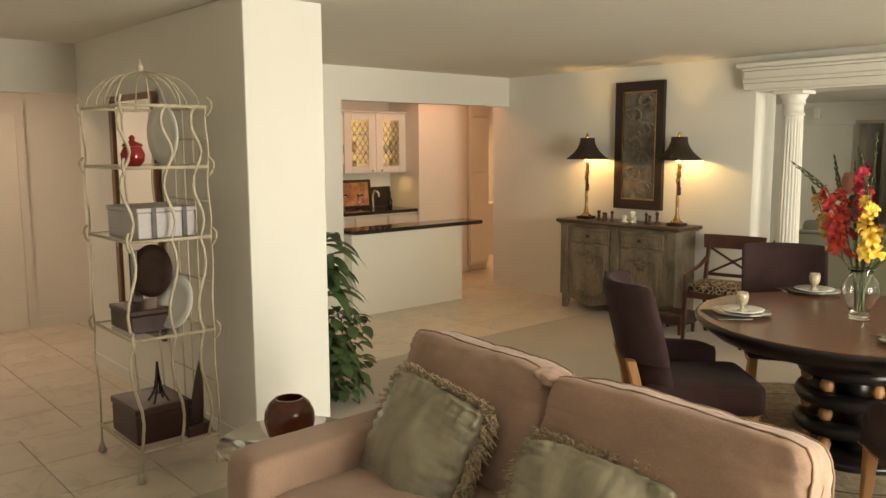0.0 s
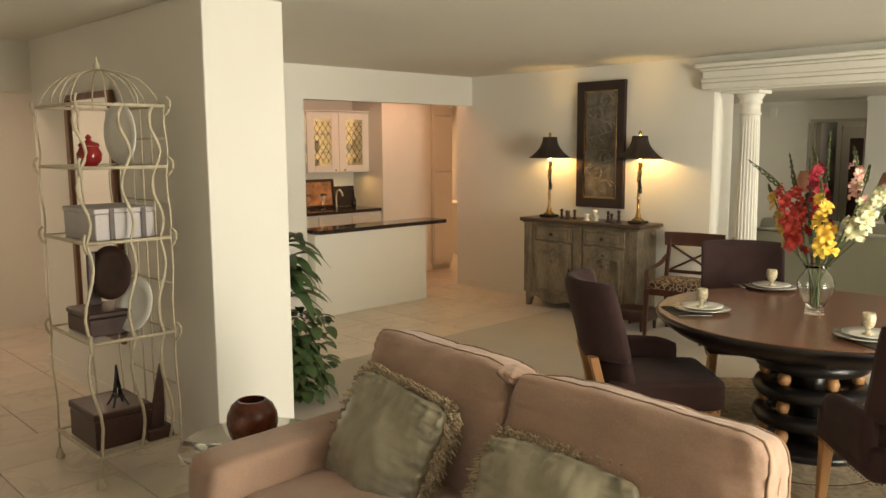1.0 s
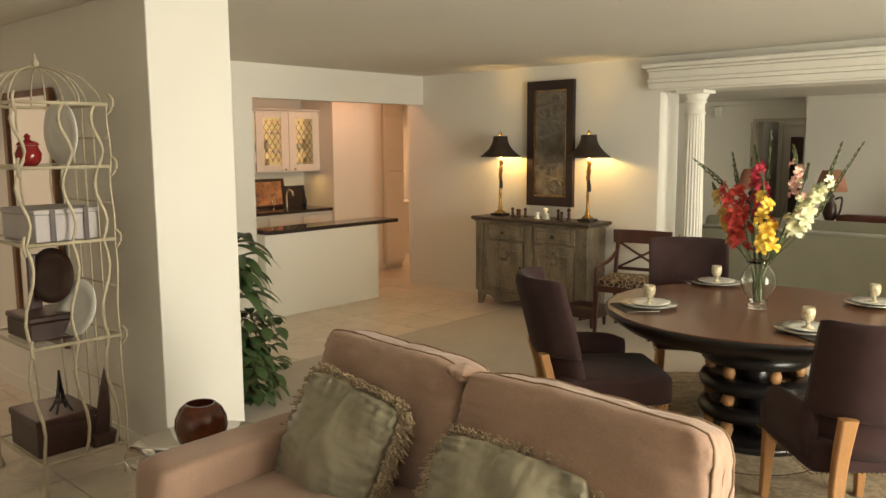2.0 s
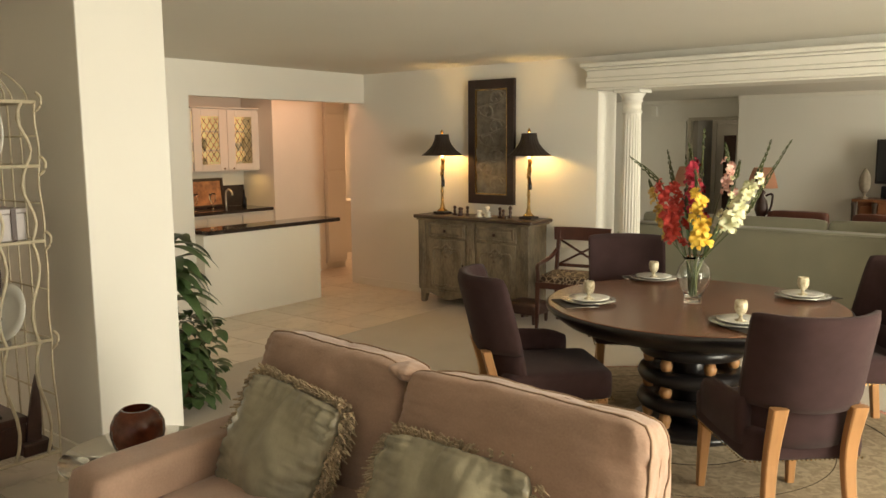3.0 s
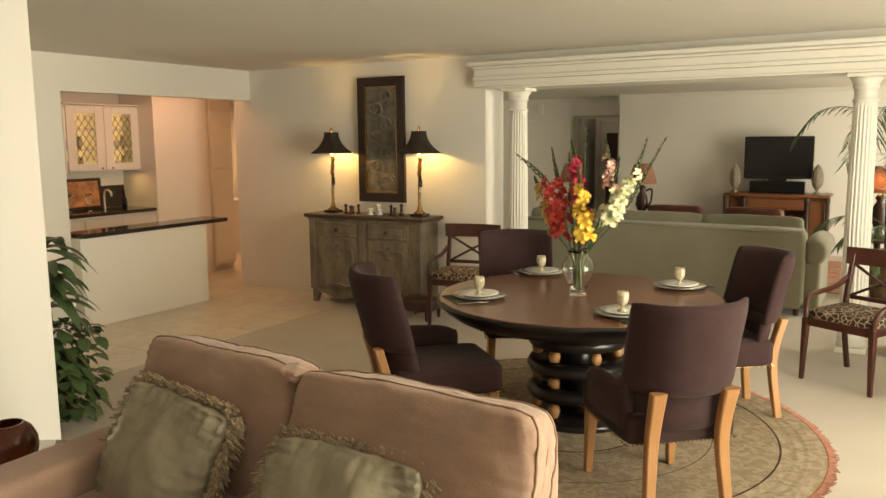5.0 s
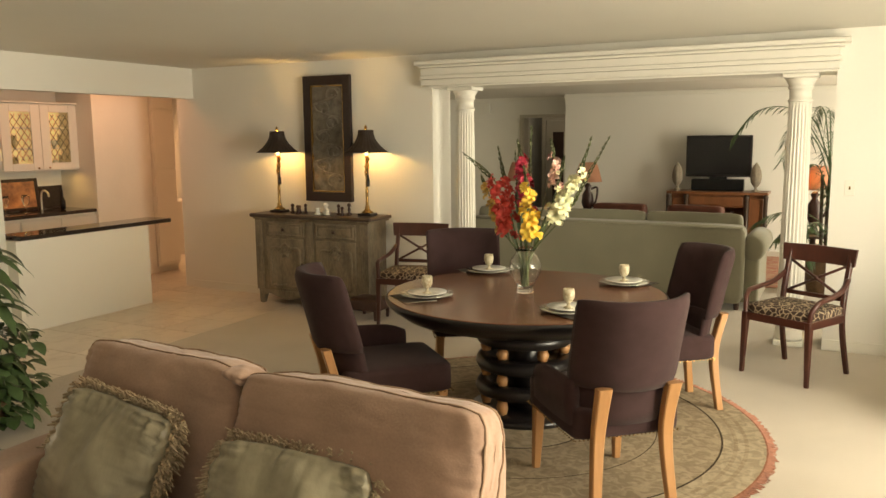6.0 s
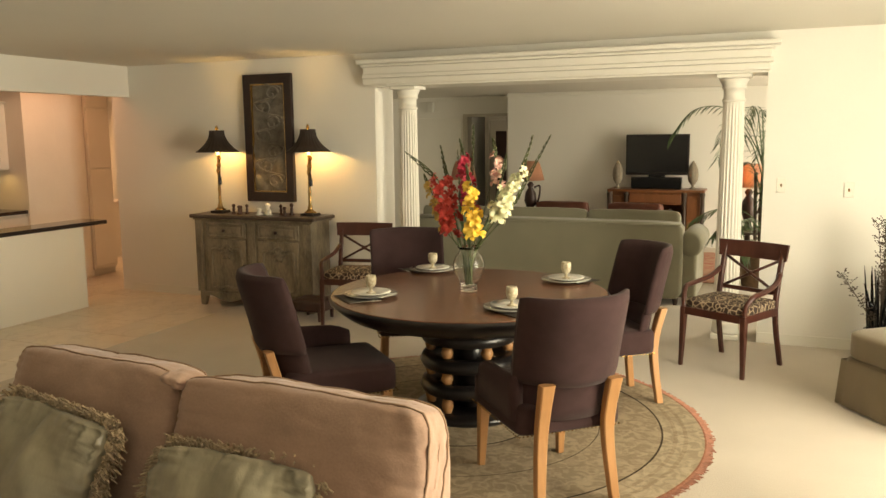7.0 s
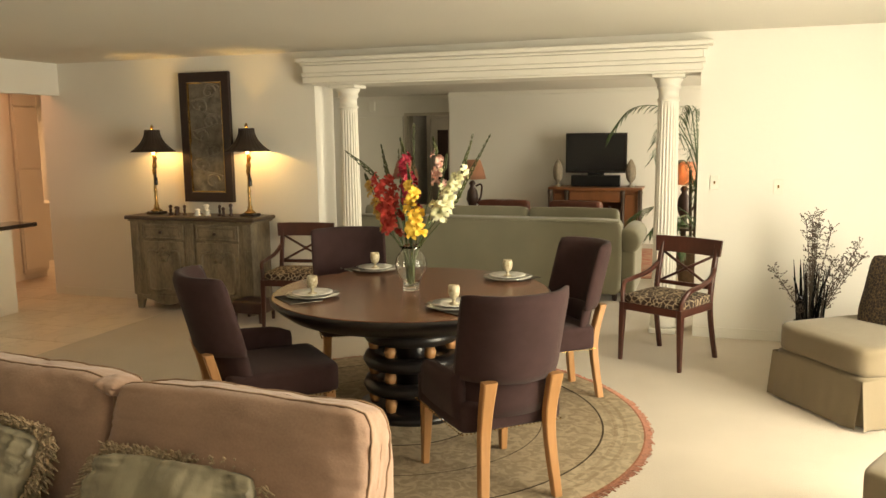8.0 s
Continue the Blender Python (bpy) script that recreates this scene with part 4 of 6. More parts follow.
pic = thing("carved_panel", "tall dark framed carved grey relief panel on the wall", "picture", pose(-4.69, 6.752, 1.04) @ Matrix.Diagonal((1, 1, 1.033, 1)))
part("frame", boxes((-0.28, -0.20, -0.03, 0.014, 0, 1.22), (0.20, 0.28, -0.03, 0.014, 0, 1.22), (-0.20, 0.20, -0.029, 0.014, 0, 0.09), (-0.20, 0.20, -0.029, 0.014, 1.13, 1.22)), FRAMEWOOD, pic)
part("fillet", boxes((-0.198, -0.186, -0.02, 0.012, 0.092, 1.128), (0.186, 0.198, -0.02, 0.012, 0.092, 1.128), (-0.186, 0.186, -0.02, 0.012, 0.092, 0.104), (-0.186, 0.186, -0.02, 0.012, 1.116, 1.128)), BRASS, pic, "thin gilt inner fillet")
rows = []
for j in range(70):
    z = 0.105 + 1.01 * j / 69
    row = []
    for i in range(30):
        x = -0.185 + 0.37 * i / 29
        s = math.sin(16 * z + 2.2 * math.sin(9 * x + 3 * z)) * math.cos(22 * x + 3 * math.sin(8 * z))
        row.append(Vector((x, -0.002 - 0.020 * max(0, s) - 0.006 * abs(noise.noise(Vector((x * 14, z * 14, 0)))), z)))
    rows.append(row)
part("relief", sheet(rows), RELIEF, pic, "carved dark relief", smooth=True)
# raised leafy scrolls on the relief
for k in range(7):
    zc, sd = 0.19 + 0.14 * k, (-1 if k % 2 else 1)
    pts = []
    for i in range(22):
        a = i / 21 * 4.4 * math.pi / 2 + (0.6 if k % 2 else 0.0)
        r = 0.085 * (1 - i / 24)
        pts.append((sd * 0.045 + sd * r * math.cos(a), -0.014, zc + r * math.sin(a)))
    part("scroll", tube(pts, [0.013 - 0.0003 * i for i in range(22)], 6), SCROLLSTONE, pic, smooth=True)
    part("scroll", tube(curve([(sd * 0.13, -0.012, zc), (sd * 0.15, -0.014, zc + 0.06), (-sd * 0.04, -0.014, zc + 0.10), (-sd * 0.13, -0.012, zc + 0.14)], 5), 0.009, 6), SCROLLSTONE, pic, smooth=True)

def chess_figure(x, y, h, mat, s):
    c = thing("figurine", "small dark turned figurine on the buffet" if mat is DARKBOX else "small pale ceramic ornament on the buffet", "figurine", pose(x, y, 0.929), group="ornaments on the buffet")
    part("body", lathe([(0.020 * s, 0), (0.022 * s, 0.008), (0.010 * s, 0.25 * h), (0.015 * s, 0.45 * h), (0.009 * s, 0.62 * h), (0.018 * s, 0.78 * h), (0.014 * s, 0.92 * h), (0.002, h)], 12), mat, c, smooth=True)


for x, y, h, s in ((-4.98, 6.50, 0.10, 1.1), (-4.93, 6.55, 0.08, 1.0), (-4.89, 6.47, 0.09, 1.2), (-4.84, 6.53, 0.10, 1.0), (-4.42, 6.50, 0.11, 1.0), (-4.36, 6.47, 0.09, 1.1), (-4.33, 6.55, 0.12, 1.1)):
    chess_figure(x, y, h, DARKBOX, s)
for x, y, h, s in ((-4.66, 6.48, 0.07, 1.8), (-4.61, 6.55, 0.11, 1.8), (-4.56, 6.50, 0.06, 1.6)):
    chess_figure(x, y, h, CHINA, s)

box_floor = thing("foot_stool", "low dark upholstered footstool beside the buffet", "stool", pose(-3.93, 6.25, 0))
part("cushion", cushion(0.34, 0.30, 0.12, puff=0.1, corner=0.3, m=pose(0, 0, 0.14)), DARKBOX, box_floor, smooth=True)
for x in (-0.13, 0.13):
    for y in (-0.11, 0.11):
        part("leg", leg((x, y, 0.10), (x, y, 0), 0.03, 0.022, 0.03, 0.022), DARKBOX, box_floor)

# ---- dining table, rug and chairs ----
TX, TY = -1.67, 4.42
rug = thing("round_rug", "round sage and gold floral rug with rust fringe", "rug", pose(-1.66, 4.24, 0.002))
part("field", lathe([(1.395, 0), (1.40, 0.006), (1.39, 0.010), (0.01, 0.010)], 128), RUG, rug)
bm = bmesh.new()
rng = random.Random(8)
for i in range(700):
    a = 2 * math.pi * i / 700
    r1 = 1.395 + rng.uniform(0.028, 0.05)
    a2 = a + rng.uniform(-0.006, 0.006)
    tube([(1.392 * math.cos(a), 1.392 * math.sin(a), 0.006), (r1 * math.cos(a2), r1 * math.sin(a2), 0.003)], [0.0045, 0.003], 4, bm)
part("fringe", bm, FRINGERUG, rug, "rust coloured wool fringe")

def dining_table():
    t = thing("dining_table", "round walnut dining table with black apron and coiled pedestal", "table", pose(TX, TY, 0.012))
    R = 0.84
    top = part("tabletop", lathe([(0.01, 0.7335), (R - 0.022, 0.7335), (R - 0.014, 0.7345), (R - 0.018, 0.738), (R - 0.05, 0.7385), (0.01, 0.7385)], 96), TABLETOP, t)
    part("apron", lathe([(R - 0.24, 0.612), (R - 0.17, 0.612), (R - 0.10, 0.632), (R - 0.045, 0.672), (R - 0.004, 0.708), (R, 0.722), (R - 0.006, 0.733), (R - 0.20, 0.733)], 96), BLACK, t, "black rounded apron", smooth=True)
    # stacked rings between four oak posts
    for k, z in enumerate((0.13, 0.285, 0.44)):
        part("pedestal_ring", lathe([(0.235, z), (0.285, z + 0.012), (0.30, z + 0.045), (0.285, z + 0.08), (0.235, z + 0.092), (0.20, z + 0.046)], 56, closed=True), BLACK, t, smooth=True)
    for i in range(6):
        a = math.pi / 3 * i + 0.3
        for z0, z1 in ((0.045, 0.13), (0.222, 0.285), (0.377, 0.44), (0.532, 0.612)):
            part("spacer", lathe([(0.026, z0), (0.036, (z0 + z1) / 2), (0.026, z1)], 16), OAK, t, smooth=True, at=pose(0.235 * math.cos(a), 0.235 * math.sin(a), 0))
    part("base", lathe([(0.33, 0.0), (0.34, 0.02), (0.33, 0.04), (0.24, 0.045), (0.01, 0.045)], 56), BLACK, t, smooth=True)
    part("core", lathe([(0.10, 0.045), (0.10, 0.64)], 24), BLACK, t, smooth=True)
    return t


dining_table()

def dining_chair():
    """Faces +y; the back curves round the sitter."""
    c = thing("dining_chair", "plum brown upholstered dining chair with honey oak legs", "chair", group="chairs round the dining table")
    part("seat", cushion(0.52, 0.58, 0.17, puff=0.12, corner=0.22, wrinkle=0.003, m=pose(0, 0.05, 0.405)), PLUM, c, smooth=True)
    outer, inner = [], []
    rows_n, cols = 12, 25
    for j in range(rows_n):
        t = j / (rows_n - 1)
        oo, ii = [], []
        for i in range(cols):
            u = -1 + 2 * i / (cols - 1)
            x = 0.262 * u
            y = -0.31 + 0.15 * abs(u) ** 2.4
            crown = 0.004 * (1 - u * u) + 0.010 * abs(u) ** 4 - 0.012 * abs(u) ** 14
            z = 0.578 + (0.392 + crown) * t - 0.012 * (1 - t) * (1 - abs(u))
            lean = -0.10 * t ** 1.1
            edge = 1 - 0.55 * max(0, (t - 0.85) / 0.15) ** 2 - 0.35 * max(0, (0.12 - t) / 0.12) ** 2
            th = 0.040 * edge * (1 - 0.55 * abs(u) ** 8)
            oo.append(Vector((x * (1 + 0.012 * t), y + lean - th, z)))
            ii.append(Vector((x * (1 + 0.012 * t) * 0.985, y + lean + th, z)))
        outer.append(oo)
        inner.append(ii)
    part("backrest", shell(outer, inner), PLUM, c, smooth=True)
    outer, inner = [], []
    for j in range(4):
        z = 0.40 + 0.062 * j
        outer.append([Vector((0.245 * u, -0.272 + 0.13 * abs(u) ** 2.4 - 0.012 * j, z)) for u in np.linspace(-1, 1, 17)])
        inner.append([Vector((0.238 * u, -0.215 + 0.11 * abs(u) ** 2.4 - 0.012 * j, z)) for u in np.linspace(-1, 1, 17)])
    part("lower_back", shell(outer, inner), PLUM, c, smooth=True)
    for s in (-1, 1):
        # low upholstered side wing and the stile that carries the back
        o, n2 = [], []
        for j in range(9):
            t = j / 8
            y = -0.20 + 0.42 * t
            zt = 0.605 - 0.02 * t - 0.03 * (max(0, t - 0.7) / 0.3) ** 2
            x = s * (0.245 + 0.010 * math.sin(t * math.pi))
            o.append([Vector((x + s * 0.022, y, 0.40)), Vector((x + s * 0.026, y, zt - 0.025)), Vector((x + s * 0.012, y, zt))])
            n2.append([Vector((x - s * 0.022, y, 0.40)), Vector((x - s * 0.026, y, zt - 0.025)), Vector((x - s * 0.010, y, zt))])
        if s > 0:
            o, n2 = n2, o
        if s < 0:
            part("side_wing", shell(o, n2), PLUM, c, smooth=True)
        part("back_leg", leg((s * 0.165, -0.322, 0.592), (s * 0.188, -0.305, 0.0), 0.066, 0.040, 0.048, 0.042, mid=(s * 0.165, -0.268, 0.34)), OAK, c, "honey oak leg")
        part("front_leg", leg((s * 0.215, 0.28, 0.345), (s * 0.222, 0.30, 0.0), 0.056, 0.034, 0.056, 0.034), OAK, c, "honey oak leg")
    bm = bmesh.new()
    for s in (-1, 1):
        for k in range(26):
            bmesh.ops.create_uvsphere(bm, u_segments=6, v_segments=4, radius=0.0042, matrix=pose(s * 0.256, -0.22 + 0.55 * k / 25, 0.334))
    for y in (-0.228, 0.335):
        for k in range(26):
            bmesh.ops.create_uvsphere(bm, u_segments=6, v_segments=4, radius=0.0042, matrix=pose(-0.25 + 0.5 * k / 25, y, 0.334))
    part("nail_trim", bm, BRASS, c, "brass nailhead trim")
    return c


def face(x, y, tx, ty):
    return math.degrees(math.atan2(ty - y, tx - x)) - 90


chair = dining_chair()
CHAIRS = [(-0.950, 3.59, 42), (-2.20, 3.60, -44), (-0.955, 4.90, 129), (-2.34, 5.03, 212)]
CHAIR_SIZE = Matrix.Diagonal((1.01, 1.0, 1.008, 1))
chair.matrix_basis = pose(CHAIRS[0][0], CHAIRS[0][1], 0.013, 0, 0, CHAIRS[0][2]) @ CHAIR_SIZE
for k, (x, y, a) in enumerate(CHAIRS[1:]):
    copy_thing(chair, pose(x, y, 0.013, 0, 0, a) @ (Matrix.Diagonal((-0.93, 1.0, 1.0, 1)) if k == 1 else CHAIR_SIZE))

def place_setting(x, y, a):
    m = pose(x, y, 0.7525, 0, 0, a)
    mat_ = thing("napkin", "dark folded woven napkin with fringe under the plates", "napkin", m @ pose(0.03, -0.085, 0, 0, 0, 14), group="place settings")
    part("cloth", boxes((-0.13, 0.13, -0.10, 0.10, 0, 0.003), bevel=0.001), NAPKIN, mat_)
    ch = thing("charger_plate", "silver rimmed grey charger plate", "plate", m @ pose(0, 0, 0.0035), group="place settings")
    part("dish", lathe([(0.09, 0), (0.10, 0.003), (0.155, 0.014), (0.157, 0.017), (0.10, 0.008), (0.01, 0.006)], 40), CHARGER, ch, smooth=True)
    p = thing("dinner_plate", "white china plate with a grey rim", "plate", m @ pose(0, 0, 0.0125), group="place settings")
    part("dish", lathe([(0.06, 0), (0.07, 0.003), (0.115, 0.015), (0.117, 0.018), (0.07, 0.008), (0.01, 0.006)], 36), CHINA, p, smooth=True)
    g = thing("goblet", "cream and gold ceramic egg shaped goblet", "goblet", m @ pose(0.0, 0.0, 0.0188), group="place settings")
    part("cup", lathe([(0.028, 0), (0.030, 0.004), (0.010, 0.012), (0.009, 0.03), (0.022, 0.038), (0.031, 0.058), (0.033, 0.084), (0.028, 0.105), (0.025, 0.105), (0.028, 0.084), (0.018, 0.058), (0.002, 0.052)], 24), GOBLET, g, smooth=True)
    f = thing("fork", "dark metal fork on the napkin", "cutlery", m @ pose(0.19, -0.06, 0.0035, 0, 0, 10), group="place settings")
    part("stem", tube([(0, -0.09, 0.003), (0, 0.03, 0.006), (0, 0.09, 0.004)], [0.005, 0.003, 0.007], 6, flat=0.4), CHARGER, f, smooth=True)


for x, y in ((-2.15, 4.07), (-2.16, 5.00), (-1.20, 4.92), (-1.27, 4.02)):
    place_setting(x, y, face(x, y, TX, TY))

# ---- vase of gladioli ----
vase = thing("glass_vase", "clear round bellied glass vase with water and stems", "vase", pose(TX, TY, 0.7525) @ Matrix.Diagonal((0.92, 0.92, 1.0, 1)))
prof = [(0.055, 0.0), (0.058, 0.012), (0.050, 0.03), (0.062, 0.06), (0.098, 0.12), (0.105, 0.16), (0.090, 0.205), (0.062, 0.235), (0.060, 0.25), (0.078, 0.27)]
part("glass", lathe(prof + [(r - 0.004, z + 0.001) for r, z in prof[::-1][:-2]] + [(0.01, 0.022)], 40), GLASS, vase, smooth=True).visible_shadow = False

def floret(bm, p, axis, size, rng):
    axis = Vector(axis).normalized()
    s = axis.cross(Vector((0.2, 0.1, 1))).normalized()
    u = s.cross(axis).normalized()
    for k in range(6):
        a = k * math.pi / 3 + rng.uniform(-0.2, 0.2)
        d = (s * math.cos(a) + u * math.sin(a))
        t = d.cross(axis).normalized()
        L = size * rng.uniform(0.85, 1.15)
        w = L * 0.42
        rows = []
        for i, (q, out, wid) in enumerate(((0.0, 0.0, 0.12), (0.35, 0.42, 0.62), (0.72, 0.62, 1.0), (1.0, 0.45 + rng.uniform(-0.15, 0.1), 0.55))):
            c = Vector(p) + d * (L * q) + axis * (L * out)
            ruf = rng.uniform(-0.12, 0.12) * L * (i > 1)
            rows.append([c - t * w * wid * 0.8 + axis * (0.10 * L + ruf), c, c + t * w * wid * 0.8 + axis * (0.10 * L - ruf)])
        sheet(rows, bm=bm)


def gladiolus(tip, top_, bottom, mat, label, n, size=0.047, y_tip=0.0, y_bot=0.0, leafs=1, seed=0):
    """tip, top_ and bottom are (x, z) of the bud tip and of the run of open flowers; y offsets from the vase."""
    rng = random.Random(seed)
    g = thing("gladiolus", label, "flower", pose(TX, TY, 0), group="flowers in the vase")
    B = Vector((0.02 * math.cos(seed), 0.02 * math.sin(seed), 0.775))
    def at(xz, y):
        return Vector((xz[0] + 1.785, y, xz[1] + 0.045))
    low = at(bottom, y_bot) if bottom else at(tip, y_tip).lerp(B, 0.45)
    out = Vector((low.x, low.y, 0))
    neck = out.normalized() * min(0.042, out.length * 0.5) + Vector((0, 0, 0.99))
    P = [B, neck, low, at(tip, y_tip)]
    if top_:
        P.insert(3, at(top_, (y_tip * 0.7 + y_bot * 0.3)))
    path = curve(P, 8)
    part("stem", tube(path, [0.0055 * (1 - 0.6 * i / len(path)) for i in range(len(path))], 6), STEM, g, smooth=True)
    if bottom and n:
        bm = bmesh.new()
        a, b = at(bottom, y_bot), at(top_, y_tip * 0.7 + y_bot * 0.3)
        ax = (b - a).normalized()
        for i in range(n):
            t = i / (n - 1)
            ang = rng.uniform(-2.6, -0.5) if i % 3 else rng.uniform(0.4, 2.7)
            out = Vector((math.cos(ang), math.sin(ang), 0.15))
            floret(bm, a.lerp(b, t) + out * 0.012, out + ax * 0.5, size * (1.1 - 0.35 * t), rng)
        part("blossom", bm, mat, g, smooth=True)
    bm = bmesh.new()
    a, b = (at(top_, y_tip * 0.7 + y_bot * 0.3) if top_ else low), at(tip, y_tip)
    ax = (b - a).normalized()
    side = ax.cross(Vector((0, 1, 0.1))).normalized()
    m = max(4, int((b - a).length / 0.030))
    for i in range(m):
        q = a.lerp(b, i / m)
        s = 1 - 0.6 * i / m
        for k in (-1, 1):
            o = side * (rng.uniform(0.006, 0.012) * k * s) + Vector((0, rng.uniform(-0.006, 0.006), 0))
            tube([q, q + ax * 0.022 * s + o, q + ax * rng.uniform(0.045, 0.065) * s + o * 0.8], [0.003, 0.0070 * s, 0.001], 5, bm)
    tagged(part("bud", bm, STEM, g, smooth=True), "green closed buds", kind="stuff")
    if leafs:
        bm = bmesh.new()
        for k in range(leafs):
            d = (P[-1] - B).normalized() + Vector((rng.uniform(-0.15, 0.15), rng.uniform(-0.15, 0.15), 0))
            leaf_blade(bm, neck, d, rng.uniform(0.28, 0.45), 0.020, 0.12, fold=0.5, n=8)
        part("leaf", bm, LEAF, g, smooth=True)


gladiolus((-2.16, 1.545), (-1.95, 1.38), (-1.86, 1.05), RED, "tall bright red gladiolus with green buds", 15, y_tip=-0.08, y_bot=-0.08, seed=1)
gladiolus((-2.06, 1.40), (-2.03, 1.33), (-1.93, 1.07), PALEYELLOW, "orange yellow gladiolus in full bloom", 11, size=0.038, y_tip=-0.02, y_bot=0.0, seed=2)
gladiolus((-1.98, 1.58), (-1.93, 1.37), (-1.87, 1.14), RED, "red gladiolus with long green bud tip", 9, size=0.040, y_tip=0.04, y_bot=0.0, seed=3)
gladiolus((-1.84, 1.62), (-1.81, 1.50), (-1.77, 1.21), CRIMSON, "deep crimson gladiolus in full bloom", 13, y_tip=0.0, y_bot=-0.02, seed=4)
gladiolus((-1.78, 1.70), None, None, RED, "thin green gladiolus stalk still in bud", 0, y_tip=0.08, seed=5)
gladiolus((-1.745, 1.48), (-1.725, 1.34), (-1.695, 1.05), YELLOW, "bright yellow gladiolus in full bloom", 14, y_tip=-0.14, y_bot=-0.13, seed=6)
gladiolus((-1.37, 1.635), (-1.44, 1.42), (-1.59, 1.15), WHITE, "cream white gladiolus leaning outward", 17, y_tip=-0.06, y_bot=-0.08, seed=7)
gladiolus((-1.29, 1.635), None, None, WHITE, "green gladiolus stalk in bud", 0, y_tip=0.02, seed=8)
gladiolus((-1.67, 1.62), (-1.645, 1.51), (-1.62, 1.33), PINK, "pale pink gladiolus among green stalks", 8, size=0.036, y_tip=0.10, y_bot=0.08, seed=9)
gladiolus((-1.56, 1.52), (-1.575, 1.42), (-1.66, 1.12), WHITE, "half open white gladiolus in green buds", 4, size=0.030, y_tip=0.03, y_bot=0.02, seed=10)
gladiolus((-1.90, 1.55), None, None, RED, "green gladiolus stalk in bud", 0, y_tip=0.12, seed=11)

# ---- cross backed armchairs ----
def cross_chair():
    """Faces +y."""
    c = thing("armchair", "mahogany cross back armchair with leopard print seat", "chair", group="cross back armchairs")
    part("seat", cushion(0.49, 0.46, 0.09, puff=0.25, corner=0.3, wrinkle=0.003, m=pose(0, 0.0, 0.465)), LEOPARD, c, "leopard print seat cushion", smooth=True)
    part("seat_rail", boxes((-0.25, 0.25, 0.20, 0.235, 0.385, 0.44), (-0.235, 0.235, -0.235, -0.205, 0.385, 0.44), (-0.25, -0.22, -0.205, 0.20, 0.385, 0.44), (0.22, 0.25, -0.205, 0.20, 0.385, 0.44), bevel=0.004), MAHOGANY, c)
    for s in (-1, 1):
        part("front_leg", leg((s * 0.235, 0.215, 0.44), (s * 0.245, 0.225, 0), 0.045, 0.026, 0.045, 0.026), MAHOGANY, c)
        part("back_leg", leg((s * 0.225, -0.30, 0.86), (s * 0.235, -0.30, 0), 0.034, 0.030, 0.036, 0.032, mid=(s * 0.225, -0.215, 0.42)), MAHOGANY, c)
        part("arm", tube(curve([(s * 0.235, -0.25, 0.675), (s * 0.255, -0.14, 0.615), (s * 0.272, 0.04, 0.585), (s * 0.268, 0.15, 0.572), (s * 0.245, 0.205, 0.51), (s * 0.236, 0.215, 0.43)], 5), 0.019, 8), MAHOGANY, c, smooth=True)
        part("cross_bar", tube([(-0.205 * s, -0.278, 0.765), (0.205 * s, -0.243 - 0.004 * s, 0.545)], 0.011, 6), MAHOGANY, c, smooth=True)
    part("lower_rail", boxes((-0.21, 0.21, -0.255, -0.235, 0.52, 0.55), bevel=0.003), MAHOGANY, c)
    outer, inner = [], []
    for i in range(13):
        u = -1 + i / 6
        y = -0.315 + 0.035 * u * u
        outer.append([Vector((0.262 * u, y, 0.765)), Vector((0.272 * u, y - 0.012, 0.885))])
        inner.append([Vector((0.262 * u, y + 0.022, 0.765)), Vector((0.272 * u, y + 0.010, 0.885))])
    part("top_rail", shell(outer, inner), MAHOGANY, c, smooth=False)
    part("boss", lathe([(0.016, -0.012), (0.02, 0), (0.016, 0.012)], 10), MAHOGANY, c, smooth=True, at=pose(0, -0.26, 0.655, 90, 0, 0))
    return c


ac = cross_chair()
ac.matrix_basis = pose(-0.26, 5.98, 0.001, 0, 0, 152)
copy_thing(ac, pose(-3.46, 6.23, 0.001, 0, 0, 190))

# ---- sofa in the foreground ----
def crease(bm, sx, sz, amount, seed, wide=3.0, fine=15.0):
    """Gathers in the cloth that run in from the edges, and a few slack folds across the middle."""
    for v in bm.verts:
        u, w = v.co.x / (sx / 2), v.co.z / (sz / 2)
        a = (0.35 - 1.7 * abs(noise.noise(Vector((u * fine * 0.5, w * wide * 0.5, seed))))) * min(1, abs(w)) ** 2.2
        b = (0.35 - 1.7 * abs(noise.noise(Vector((u * wide * 0.5, w * fine * 0.5, seed + 7.0))))) * min(1, abs(u)) ** 2.2
        q = (u + 0.6 * w) * 2.2
        c = noise.noise(Vector((q, (w - u) * 0.7, seed + 3.0)))
        side = 1 if v.co.y > 0 else -1
        v.co.y += side * amount * (1.1 * a + 1.1 * b + 0.8 * c)
    return bm


